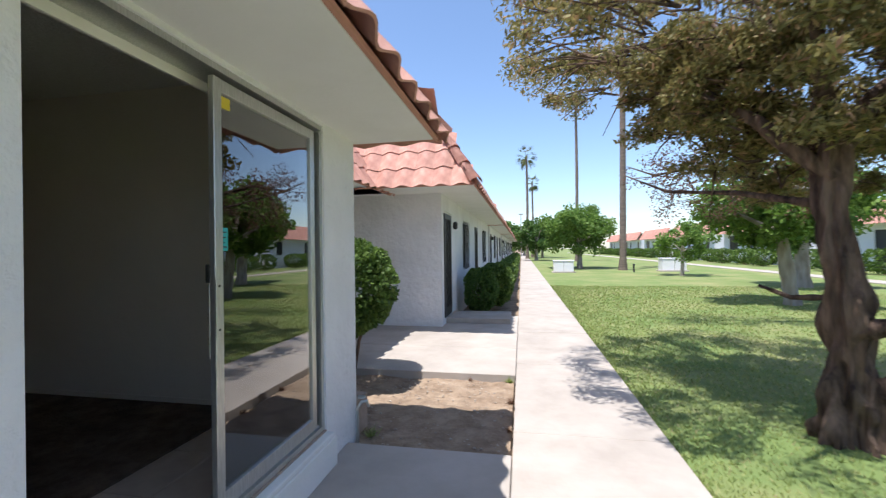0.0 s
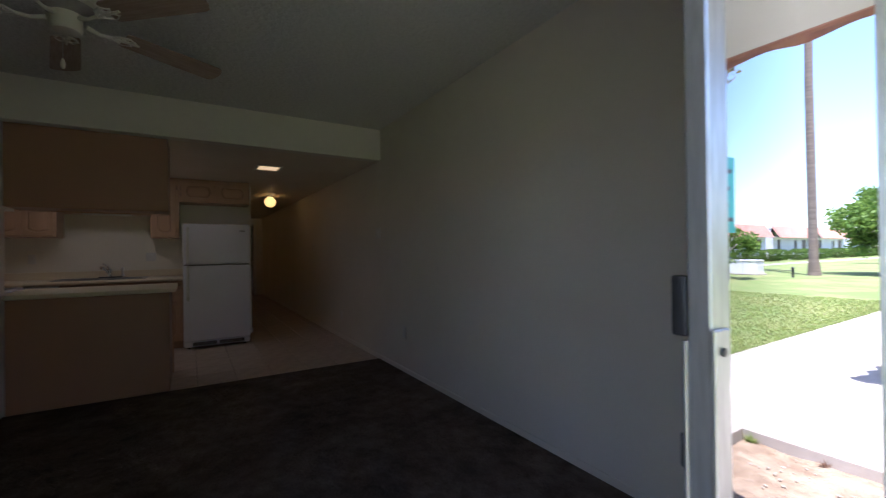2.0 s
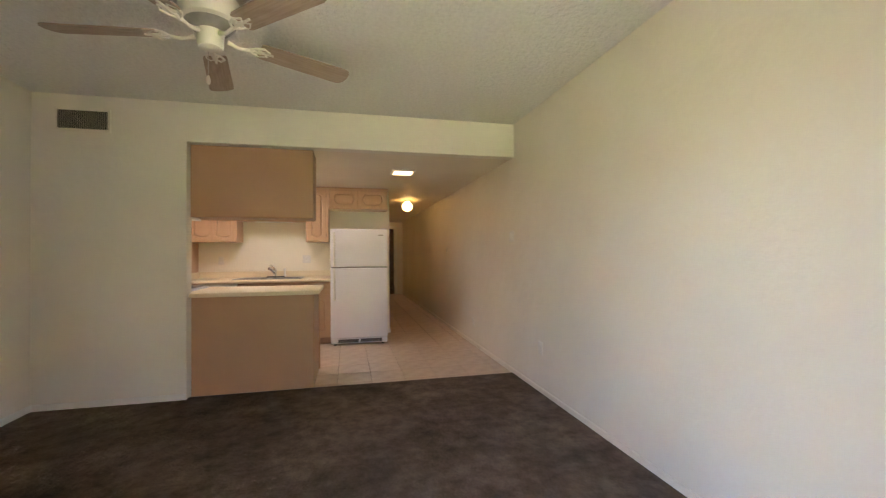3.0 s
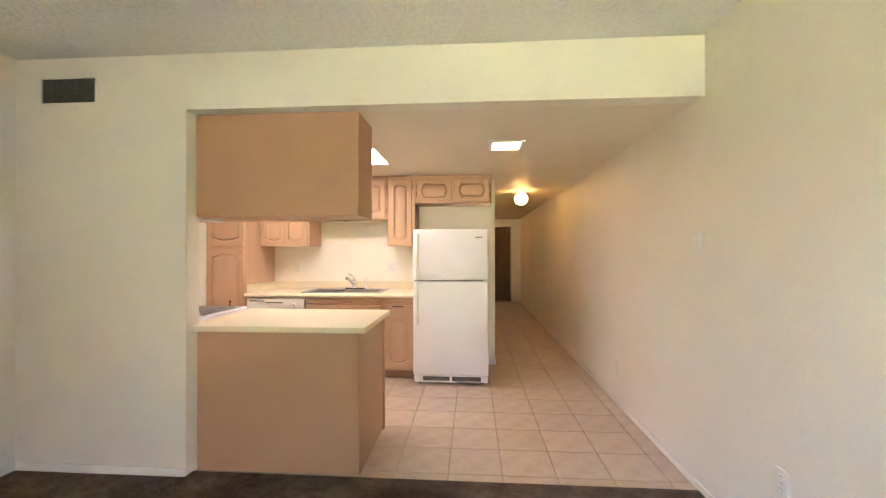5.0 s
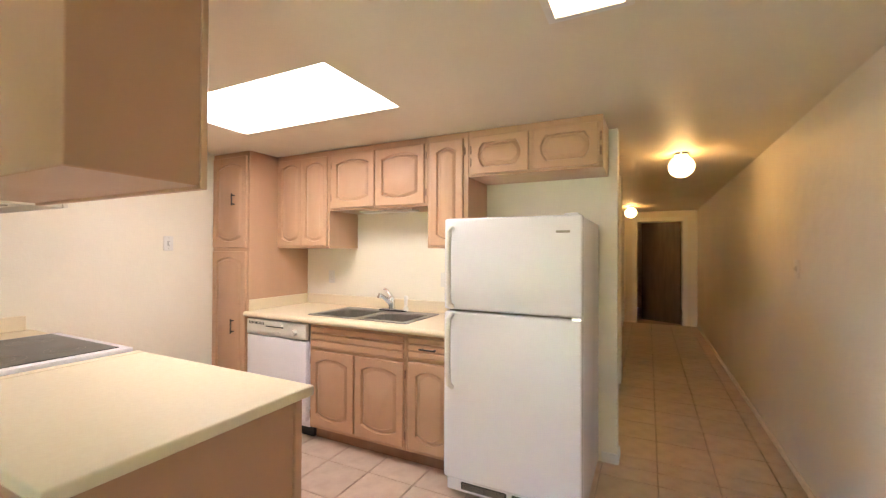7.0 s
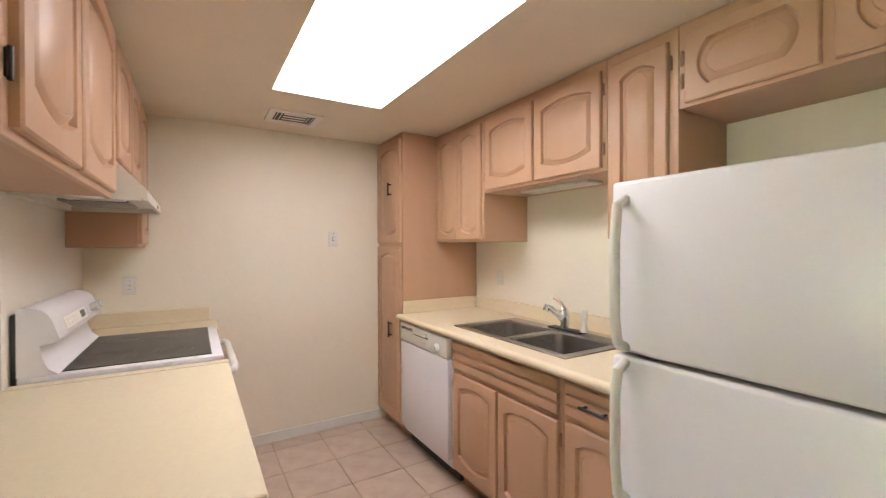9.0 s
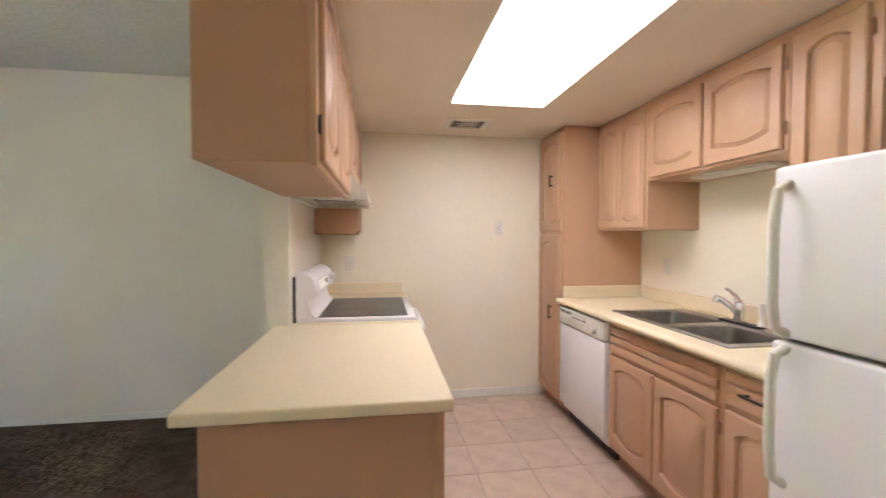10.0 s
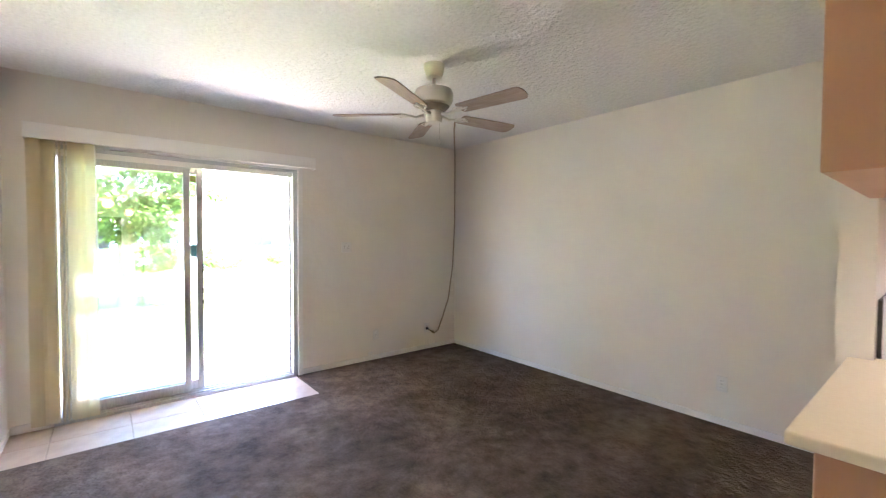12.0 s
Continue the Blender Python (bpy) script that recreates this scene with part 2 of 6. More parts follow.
# ---- the setting ----
XE, XW, YN, YS = -1.08, -4.93, 3.68, -0.47   # living room
ZL, ZK = 2.575, 2.235                          # ceilings
XK, YK = -7.56, -0.55                          # kitchen
G = -0.25                                      # pavement outside
XO = -0.885                                    # outer face of the front wall
D0, D1, DH = 1.61, 3.44, 2.085                 # sliding door opening
wall("wall_north", PAINT, "long plain cream painted wall down to the hallway", (-13.8, XE, YN, 3.90, -0.1, 2.7))
wall("wall_east", PAINT, "cream wall round the sliding patio door", (XE, XE + 0.08, YS, D0, 0, ZL), (XE, XE + 0.08, D1, YN, 0, ZL), (XE, XE + 0.08, D0, D1, DH, ZL))
wall("wall_south", PAINT, "plain cream painted living room wall", (XW, XE, -0.62, YS, -0.1, 2.7))
wall("wall_kitchen_south", PAINT_K, "cream painted kitchen end wall", (XK - 0.14, XW, -0.70, YK, -0.1, 2.7))
wall("wall_partition", PAINT, "cream partition wall and header over the kitchen opening", (-5.05, XW, YK, 0.65, 0, ZL), (-5.05, XW, 0.65, YN, ZK, ZL))
wall("wall_kitchen_west", PAINT_K, "cream kitchen wall behind sink and refrigerator", (XK - 0.14, XK, YK, 2.656, 0, ZK))
wall("wall_hall", PAINT, "cream hallway side wall", (-13.8, XK - 0.14, 2.25, 2.40, 0, ZK))
wall("wall_hall_return", PAINT, "short cream wall return at a hallway opening", (-9.55, -9.41, 2.40, 2.58, 0, ZK))
wall("wall_hall_end", PAINT, "hallway end wall with a doorway", (-13.92, -13.8, 2.25, 2.62, 0, ZK), (-13.92, -13.8, 3.45, YN, 0, ZK), (-13.92, -13.8, 2.62, 3.45, 2.05, ZK))
wall("wall_back_room", PAINT, "dim plain room behind the hallway door", (-16.5, -16.4, 1.0, 4.2, 0, ZK), (-16.4, -13.92, 0.9, 1.0, 0, ZK), (-16.4, -13.92, 4.1, 4.2, 0, ZK), (-13.92, -13.82, 1.0, 2.25, 0, ZK), (-13.92, -13.82, YN + 0.25, 4.1, 0, ZK))
LX0, LX1, LY0, LY1 = -6.585, -5.97, 0.276, 1.56   # light panel
solid("ceiling_living_room", boxes((XW, XE + 0.1, YS, YN, ZL, ZL + 0.12)), POPCORN, "white textured living room ceiling", "ceiling", kind="structure", smooth=False)
solid("ceiling_kitchen", welded((-16.5, XK, LX0, LX1, -5.05), (YK, LY0, 0.9, LY1, YN, 4.2), (ZK, ZK + 0.12),
      lambda x, y, z: y > 0.9 if x < XK else y < YN and not (LX0 < x < LX1 and LY0 < y < LY1)), CEIL_K, "cream painted kitchen and hall ceiling", "ceiling", kind="structure", smooth=False)
floor_slab = solid("floor", boxes((-16.5, XO, -0.7, 4.2, -0.30, -0.010)), GROUT, "concrete floor with grout between beige tiles", "floor", kind="structure", smooth=False)
solid("floor_carpet", boxes((-4.995, -1.69, YS, YN, -0.009, 0.008), (-1.69, XE, YS, 1.64, -0.009, 0.008)), CARPET, "worn dark brown carpet", "carpet", kind="structure", smooth=False)
# outside shell of this home
wall("wall_front", STUCCO, "white stucco front wall", (XE + 0.08, XO, -14, 1.685, -0.35, 2.30), (XE + 0.08, XO, D1, 3.96, -0.35, 2.30), (XE + 0.08, XO, 1.685, D1, DH, 2.30),
     (XE + 0.08, XO, 1.685, D1, -0.35, -0.02))
wall("wall_side", STUCCO, "white stucco end wall of the home", (-14, XE + 0.08, 3.90, 3.96, -0.35, 2.9))
solid("roof", boxes((-14, -0.95, -14, 3.7, 2.72, 2.85)), ROOFING, "flat grey roof", "roof", kind="structure", smooth=False)
# ground
solid("ground", boxes((-400, 600, -400, 700, -2.0, G - 0.13)), DIRT, "dry earth under paving and lawn", "ground", kind="structure", smooth=False)
solid("lawn", boxes((1.541, 500, -400, 600, G - 0.129, G - 0.035)), LAWN, "green mown lawn with dry patches", "lawn", kind="structure", smooth=False)


# ---- kitchen ----
def panel_loop(w, h, rim, d, arch, n=8):
    """The outline of a raised panel with bowed ends, d metres inside its rim; arch None: the door's own rectangle."""
    hw, hh = w / 2 - rim - d, h / 2 - rim - d
    a = arch or 0.0
    pts = []
    for k in range(n):
        u = -hw + 2 * hw * k / n
        pts.append((u, -hh + a * (u / hw) ** 2))
    for k in range(n):
        pts.append((hw, (-hh + a) + (2 * hh - 2 * a) * k / n))
    for k in range(n):
        u = hw - 2 * hw * k / n
        pts.append((u, hh - a * (u / hw) ** 2))
    for k in range(n):
        pts.append((-hw, (hh - a) - (2 * hh - 2 * a) * k / n))
    return pts


def cab_door(parent, f, s, y0, y1, z0, z1, rim=0.055, arch=0.03, name="door", lengthwise=False):
    """A routed cabinet door in the plane x = f that faces s; its raised panel has bowed ends."""
    w, h = y1 - y0, z1 - z0
    if lengthwise:
        w, h = h, w
    bm = bmesh.new()
    rows = [(0, 0, None, 0.0), (0, 0, None, 0.014), (0, 0.005, None, 0.019), (rim, 0, arch, 0.019), (rim, 0.005, arch, 0.0035), (rim, 0.010, arch, 0.0035),
            (rim, 0.020, arch * 0.95, 0.0125), (rim, 0.030, arch * 0.9, 0.0185), (rim, 0.033, arch * 0.9, 0.0165), (rim, 0.037, arch * 0.9, 0.0185)]
    rings = []
    for r, d, a, out in rows:
        ring = []
        for u, v in panel_loop(w, h, r, d, a):
            if lengthwise:
                u, v = v, u
            ring.append(bm.verts.new((f + s * out, (y0 + y1) / 2 + u, (z0 + z1) / 2 + v)))
        rings.append(ring)
    for p, q in zip(rings, rings[1:]):
        for k in range(len(p)):
            bm.faces.new((p[k], p[(k + 1) % len(p)], q[(k + 1) % len(p)], q[k]))
    bm.faces.new(rings[0])
    bm.faces.new(rings[-1])
    return part(name, bm, CABINET, parent)


def slot_front(parent, f, s, y0, y1, z0, z1, name="drawer_front"):
    """A drawer front with two long routed grooves."""
    h = z1 - z0
    bm = bmesh.new()
    section = [(0, 0), (0.014, 0), (0.019, 0.005), (0.019, h * 0.29), (0.003, h * 0.325), (0.003, h * 0.37), (0.019, h * 0.41),
               (0.019, h * 0.61), (0.003, h * 0.645), (0.003, h * 0.69), (0.019, h * 0.74), (0.019, h - 0.005), (0.014, h), (0, h)]
    a = [bm.verts.new((f + s * o, y0, z0 + z)) for o, z in section]
    b = [bm.verts.new((f + s * o, y1, z0 + z)) for o, z in section]
    for k in range(len(section)):
        j = (k + 1) % len(section)
        bm.faces.new((a[k], a[j], b[j], b[k]))
    bm.faces.new(a)
    bm.faces.new(b[::-1])
    return part(name, bm, CABINET, parent)


def pull(parent, f, s, y, z, length=0.10, upright=True, mat=BRONZE):
    """A bar handle on two posts."""
    bm = bmesh.new()
    d = Vector((0, 0, length / 2)) if upright else Vector((0, length / 2, 0))
    c = Vector((f + s * 0.028, y, z))
    box(bm, *[q for k in range(3) for q in (c[k] - abs(d[k]) - 0.005, c[k] + abs(d[k]) + 0.005)], bevel=0.002)
    for e in (-0.8, 0.8):
        p = c + d * e
        cyl(bm, (f, p.y, p.z), (c.x, p.y, p.z), 0.0055, n=8)
    return part("handle", bm, mat, parent, "dark bronze bar handle" if mat is BRONZE else "")


def hinge(parent, f, s, y, z, mat=None):
    bm = boxes((f, f + s * 0.006, y - 0.006, y + 0.006, z - 0.025, z + 0.025), bevel=0.002)
    cyl(bm, (f + s * 0.007, y, z - 0.028), (f + s * 0.007, y, z + 0.028), 0.0045, n=8)
    return part("hinge", bm, mat or SHADOW_WOOD, parent, "dark metal hinge")


FW = -7.19       # face of the wall cabinets on the sink wall
FB = -6.905      # face of the base cabinets there
LBL = "pinkish tan painted wooden"
# tall pantry
pantry = thing("pantry_cabinet", (-7.2, -0.32, 0.0), "tall pinkish tan pantry cabinet in the kitchen corner", "cabinet")
part("body", boxes((XK, FB, YK + 0.004, -0.09, 0.09, ZK - 0.004), bevel=0.003), CABINET, pantry)
part("plinth", boxes((XK, FB - 0.06, YK + 0.004, -0.093, 0.0, 0.09)), SHADOW_WOOD, pantry, "recessed kickboard with shade painted into its colour")
d = cab_door(pantry, FB, 1, YK + 0.02, -0.115, 0.11, 1.40, 0.05, 0.035)
pull(d, FB + 0.019, 1, YK + 0.30, 0.78, 0.11)
d = cab_door(pantry, FB, 1, YK + 0.02, -0.115, 1.43, 2.19, 0.05, 0.035)
pull(d, FB + 0.019, 1, YK + 0.30, 1.83, 0.09)


def wall_cabinet(y0, y1, z0, doors, label, f=FW, hinges=(), arch=0.03, lengthwise=False, rim=0.05):
    c = thing("wall_cabinet", ((XK + f) / 2, (y0 + y1) / 2, z0), label, "cabinet", "wall cabinets over the sink")
    part("body", boxes((XK + 0.002, f, y0, y1, z0, ZK - 0.004), bevel=0.002), CABINET, c)
    for a, b in doors:
        cab_door(c, f, 1, a, b, z0 + 0.015, 2.185, rim, arch, lengthwise=lengthwise)
    for y in hinges:
        for z in (z0 + 0.10, 2.10):
            hinge(c, f, 1, y, z)
    return c


cab = wall_cabinet(-0.087, 0.506, 1.43, [], LBL + " wall cabinet beside the pantry", hinges=())
for a, b in ((-0.06, 0.2125), (0.2135, 0.487)):
    cab_door(cab, FW, 1, a, b, 1.445, 2.185, 0.04, 0.03)
wall_cabinet(0.509, 1.417, 1.735, [(0.535, 0.955), (0.975, 1.395)], LBL + " two-door cabinet above the sink", hinges=(0.525, 1.404))
wall_cabinet(1.42, 1.735, 1.43, [(1.445, 1.70)], LBL + " tall narrow wall cabinet beside the refrigerator", hinges=(1.708,))
wall_cabinet(1.738, 2.60, 1.915, [(1.765, 2.155), (2.185, 2.575)], LBL + " cabinet above the refrigerator", arch=0.035, lengthwise=True, rim=0.045, hinges=(1.752, 2.588))
solid("under_cabinet_light", boxes((-7.42, -7.30, 0.72, 1.22, 1.719, 1.735), bevel=0.004), PLASTIC, "slim white strip lamp under the cabinet", "lamp")

# base units
def base_unit(y0, y1, label, top=0.872):
    c = thing("base_cabinet", ((XK + FB) / 2, (y0 + y1) / 2, 0.0), label, "cabinet", "base cabinets under the sink counter")
    part("body", boxes((XK, FB - 0.022, y0, y1, 0.10, top), bevel=0.002), CABINET, c)
    part("face_frame", boxes((FB - 0.022, FB, y0, y1, 0.10, 0.872), bevel=0.002), CABINET, c)
    # kickboard colour is darkened for the shade under the cabinet
    part("plinth", boxes((XK, FB - 0.07, y0, y1, 0.0, 0.10)), SHADOW_WOOD, c, "recessed kickboard with shade painted into its colour")
    return c


c = base_unit(0.585, 1.425, LBL + " sink base cabinet with two doors", 0.75)
slot_front(c, FB, 1, 0.605, 1.405, 0.70, 0.85, "false_drawer_front")
for a, b, hy in ((0.605, 0.995, 0.595), (1.015, 1.405, 1.414)):
    cab_door(c, FB, 1, a, b, 0.125, 0.675, 0.05, 0.035)
    for z in (0.2, 0.6):
        hinge(c, FB, 1, hy, z)
c = base_unit(1.428, 1.775, LBL + " base cabinet with one drawer and door")
d = slot_front(c, FB, 1, 1.45, 1.755, 0.72, 0.85)
pull(d, FB + 0.019, 1, 1.60, 0.785, 0.11, False)
cab_door(c, FB, 1, 1.45, 1.755, 0.125, 0.69, 0.05, 0.035)

# dishwasher
dw = thing("dishwasher", (-7.2, 0.25, 0.0), "white built-in dishwasher with a control strip", "dishwasher")
part("body", boxes((XK, -6.91, -0.068, 0.578, 0.09, 0.745)), ENAMEL, dw)
part("door", boxes((-6.91, -6.872, -0.062, 0.572, 0.14, 0.735), bevel=0.006, seg=2), ENAMEL, dw)
panel = part("control_panel", boxes((-6.91, -6.866, -0.062, 0.572, 0.742, 0.862), bevel=0.008, seg=2), PLASTIC, dw)
for k in range(11):
    part("vent_slot", boxes((-6.866, -6.8645, -0.03 + 0.0155 * k, -0.022 + 0.0155 * k, 0.825, 0.845)), BLACK, panel)
part("latch", boxes((-6.868, -6.850, 0.16, 0.34, 0.822, 0.846), bevel=0.004), PLASTIC, panel)
# raised black strip painted as the shade beneath the latch
part("latch_shade", boxes((-6.866, -6.8645, 0.155, 0.345, 0.812, 0.821)), BLACK, panel)
bm = bmesh.new()
cyl(bm, (-6.868, 0.465, 0.79), (-6.838, 0.465, 0.79), 0.026, 0.021, n=20)
box(bm, -6.84, -6.832, 0.461, 0.469, 0.772, 0.808)
part("dial", bm, PLASTIC, panel)
for y in (0.235, 0.285):
    part("button", boxes((-6.868, -6.860, y, y + 0.03, 0.775, 0.79), bevel=0.003), PLASTIC, panel)
part("kickboard", boxes((-7.0, -6.96, -0.062, 0.572, 0.0, 0.13)), BLACK, dw, "black kickboard")

# counter with its splash, sink, tap
counter = thing("countertop", (-7.2, 0.85, 0.874), "cream yellow laminate countertop with low backsplash", "countertop")
SX0, SX1, SY0, SY1 = -7.42, -6.985, 0.52, 1.36
part("worktop", boxes((XK, SX0, -0.088, 1.782, 0.874, 0.914), (SX1, -6.862, -0.088, 1.782, 0.874, 0.914), (SX0, SX1, -0.088, SY0, 0.874, 0.914), (SX0, SX1, SY1, 1.782, 0.874, 0.914)), LAMINATE, counter)
part("front_edge", tube(bmesh.new(), [(-6.868, -0.086, 0.895), (-6.868, 1.780, 0.895)], 0.0215, 12), LAMINATE, counter)
part("backsplash", boxes((XK + 0.001, XK + 0.02, -0.088, 1.782, 0.914, 1.005), bevel=0.004), LAMINATE, counter)
part("end_splash", boxes((XK + 0.021, -6.90, -0.087, -0.069, 0.914, 1.005), bevel=0.004), LAMINATE, counter)

sink = thing("sink", (-7.2, 0.94, 0.76), "double bowl stainless steel sink set in the counter", "sink")
bm = bmesh.new()
RX0, RX1, RY0, RY1 = -7.455, -6.965, 0.50, 1.38
bowls = ((-7.365, -7.005, 0.545, 0.92), (-7.365, -7.005, 0.96, 1.335))
box(bm, RX0, bowls[0][0], RY0, RY1, 0.913, 0.921)
box(bm, bowls[0][1], RX1, RY0, RY1, 0.913, 0.921)
for a, b in ((RY0, 0.545), (0.92, 0.96), (1.335, RY1)):
    box(bm, bowls[0][0], bowls[0][1], a, b, 0.913, 0.921)
part("rim", bm, STEEL, sink)
for x0, x1, y0, y1 in bowls:
    bm = bmesh.new()
    rings = []
    for ins, z in ((0.0, 0.921), (0.008, 0.912), (0.018, 0.80), (0.045, 0.768), (0.12, 0.764)):
        ring = []
        for cx, cy, a0 in ((x1, y1, 0), (x0, y1, 90), (x0, y0, 180), (x1, y0, 270)):
            r = 0.05
            for k in range(5):
                ang = radians(a0 + 22.5 * k)
                sx, sy = (1 if cx == x1 else -1), (1 if cy == y1 else -1)
                ring.append(bm.verts.new((cx - sx * (ins + r) + r * math.cos(ang), cy - sy * (ins + r) + r * math.sin(ang), z)))
        rings.append(ring)
    for p, q in zip(rings, rings[1:]):
        for k in range(len(p)):
            bm.faces.new((p[k], p[(k + 1) % len(p)], q[(k + 1) % len(p)], q[k]))
    bm.faces.new(rings[-1])
    bowl = part("bowl", bm, STEEL, sink)
    part("drain", lathe(bmesh.new(), ((x0 + x1) / 2, (y0 + y1) / 2, 0.765), [(0.043, 0), (0.04, 0.004), (0.028, 0.002), (0.004, 0.003)], 20), CHROME, bowl, "chrome drain")
tap = thing("faucet", (-7.41, 0.97, 0.921), "chrome single lever kitchen faucet on the sink", "faucet")
part("base_plate", boxes((-7.44, -7.385, 0.86, 1.10, 0.921, 0.934), bevel=0.006, seg=2), BLACK, tap, "black base plate")
part("body", lathe(bmesh.new(), (-7.41, 0.97, 0.934), [(0.026, 0), (0.024, 0.05), (0.027, 0.07), (0.022, 0.10), (0.006, 0.112)], 20), CHROME, tap)
part("spout", tube(bmesh.new(), [(-7.41, 0.97, 0.975), (-7.385, 0.945, 1.01), (-7.355, 0.915, 1.045), (-7.342, 0.902, 1.056), (-7.336, 0.896, 1.03)], [0.021, 0.018, 0.017, 0.018, 0.018], 12), CHROME, tap)
part("lever", tube(bmesh.new(), [(-7.41, 0.97, 1.035), (-7.405, 0.95, 1.068), (-7.395, 0.925, 1.094), (-7.39, 0.905, 1.10)], [0.016, 0.011, 0.009, 0.010], 10), CHROME, tap)
part("sprayer", lathe(bmesh.new(), (-7.41, 1.105, 0.934), [(0.020, 0), (0.018, 0.02), (0.012, 0.03), (0.014, 0.075), (0.018, 0.095), (0.014, 0.115), (0.004, 0.12)], 16), PLASTIC, tap, "white plastic hand sprayer")

# refrigerator
fr = thing("refrigerator", (-7.12, 2.165, 0.0), "white top-freezer refrigerator with smooth textured doors", "refrigerator")
FX, F0, F1 = -6.735, 1.778, 2.546
part("cabinet", boxes((-7.50, FX - 0.068, F0, F1, 0.04, 1.588), bevel=0.006, seg=2), ENAMEL, fr)
part("gasket", boxes((FX - 0.068, FX - 0.056, F0 + 0.012, F1 - 0.012, 0.11, 1.58)), GREYVENT, fr, "grey door gasket")
for z0, z1, nm in ((1.074, 1.597, "freezer_door"), (0.108, 1.062, "refrigerator_door")):
    dr = part(nm, boxes((FX - 0.056, FX, F0, F1, z0, z1), bevel=0.014, seg=3), ENAMEL, fr)
    if nm == "freezer_door":
        pts = [(FX - 0.002, F0 + 0.05, 1.09), (FX + 0.038, F0 + 0.05, 1.11), (FX + 0.05, F0 + 0.05, 1.18), (FX + 0.05, F0 + 0.05, 1.42), (FX + 0.038, F0 + 0.05, 1.52), (FX - 0.002, F0 + 0.05, 1.54)]
        part("badge", boxes((FX - 0.001, FX + 0.002, F1 - 0.13, F1 - 0.06, 1.505, 1.517), bevel=0.0007), GREYVENT, dr, "small grey name badge")
    else:
        pts = [(FX - 0.002, F0 + 0.05, 1.046), (FX + 0.038, F0 + 0.05, 1.026), (FX + 0.05, F0 + 0.05, 0.956), (FX + 0.05, F0 + 0.05, 0.756), (FX + 0.038, F0 + 0.05, 0.656), (FX - 0.002, F0 + 0.05, 0.63)]
    part("handle", tube(bmesh.new(), pts, [0.016, 0.0155, 0.015, 0.015, 0.0155, 0.016], 14), PLASTIC, dr, "curved white plastic handle")
part("top_hinge", boxes((FX - 0.09, FX - 0.01, F1 - 0.09, F1 - 0.02, 1.588, 1.607), bevel=0.005), ENAMEL, fr)
part("middle_hinge", boxes((FX - 0.05, FX + 0.004, F1 - 0.05, F1 - 0.01, 1.062, 1.073)), CHROME, fr, "steel middle hinge")
gr = part("base_grille", boxes((FX - 0.06, FX - 0.03, F0 + 0.01, F1 - 0.005, 0.025, 0.10), bevel=0.006), ENAMEL, fr)
for a, b in ((F0 + 0.10, F0 + 0.37), (F0 + 0.40, F0 + 0.69)):
    part("vent", boxes((FX - 0.034, FX - 0.027, a, b, 0.042, 0.085), bevel=0.003), BLACK, gr, "dark grille vent")
    for k in range(6):
        part("vent_rib", boxes((FX - 0.028, FX - 0.0255, a + 0.01, b - 0.01, 0.048 + k * 0.006, 0.0495 + k * 0.006)), GREYVENT, gr)
for y in (F0 + 0.06, F1 - 0.06):
    part("foot", lathe(bmesh.new(), (FX - 0.10, y, 0.0), [(0.02, 0), (0.02, 0.02), (0.012, 0.045)], 12), BLACK, fr)

# peninsula
PX0, PX1, PY1 = -5.70, -5.025, 1.695
pen = thing("peninsula", (-5.36, 1.17, 0.0), "tan panelled kitchen peninsula base", "cabinet")
part("body", boxes((PX0, PX1, 0.655, PY1, 0.0, 0.872), bevel=0.003), PANEL, pen)
part("corner_trim", boxes((PX0 - 0.012, PX0 + 0.02, PY1 - 0.004, PY1 + 0.012, 0.0, 0.872), bevel=0.002), PANEL, pen)
d = cab_door(pen, PX0, -1, 1.18, 1.65, 0.125, 0.84, 0.055, 0.035)
cab_door(pen, PX0, -1, 0.68, 1.15, 0.125, 0.84, 0.055, 0.035)
top = thing("peninsula_countertop", (-5.36, 1.15, 0.874), "cream yellow laminate peninsula countertop", "countertop")
part("worktop", boxes((-5.735, -4.972, 0.652, 1.745, 0.876, 0.914), bevel=0.008, seg=3), LAMINATE, top)
part("range_side_return", boxes((-5.735, -5.052, 0.60, 0.651, 0.876, 0.914)), LAMINATE, top)

# range against the partition
rg = thing("range", (-5.40, 0.205, 0.0), "white electric range with black glass cooktop", "range")
R0, R1, RB, RF = -0.175, 0.585, -5.068, -5.70
part("body", boxes((RF + 0.02, RB, R0, R1, 0.03, 0.905), bevel=0.004), ENAMEL, rg)
part("cooktop_rim", boxes((RF - 0.02, RB, R0 - 0.004, R1 + 0.004, 0.905, 0.933), bevel=0.008, seg=2), ENAMEL, rg)
glass_top = part("cooktop", boxes((RF + 0.025, RB - 0.115, R0 + 0.035, R1 - 0.035, 0.931, 0.9365)), COOKTOP, rg, "black ceramic glass cooktop")
for cx, cy, r in ((-5.53, 0.02, 0.09), (-5.53, 0.39, 0.075), (-5.29, 0.02, 0.075), (-5.29, 0.39, 0.105)):
    bm = bmesh.new()
    for rr in (r, r * 0.66):
        lathe(bm, (cx, cy, 0.9365), [(rr - 0.0015, 0), (rr - 0.0015, 0.0006), (rr, 0.0006), (rr, 0)], 36, False)
    part("burner_ring", bm, GREYVENT, glass_top)
bm = bmesh.new()
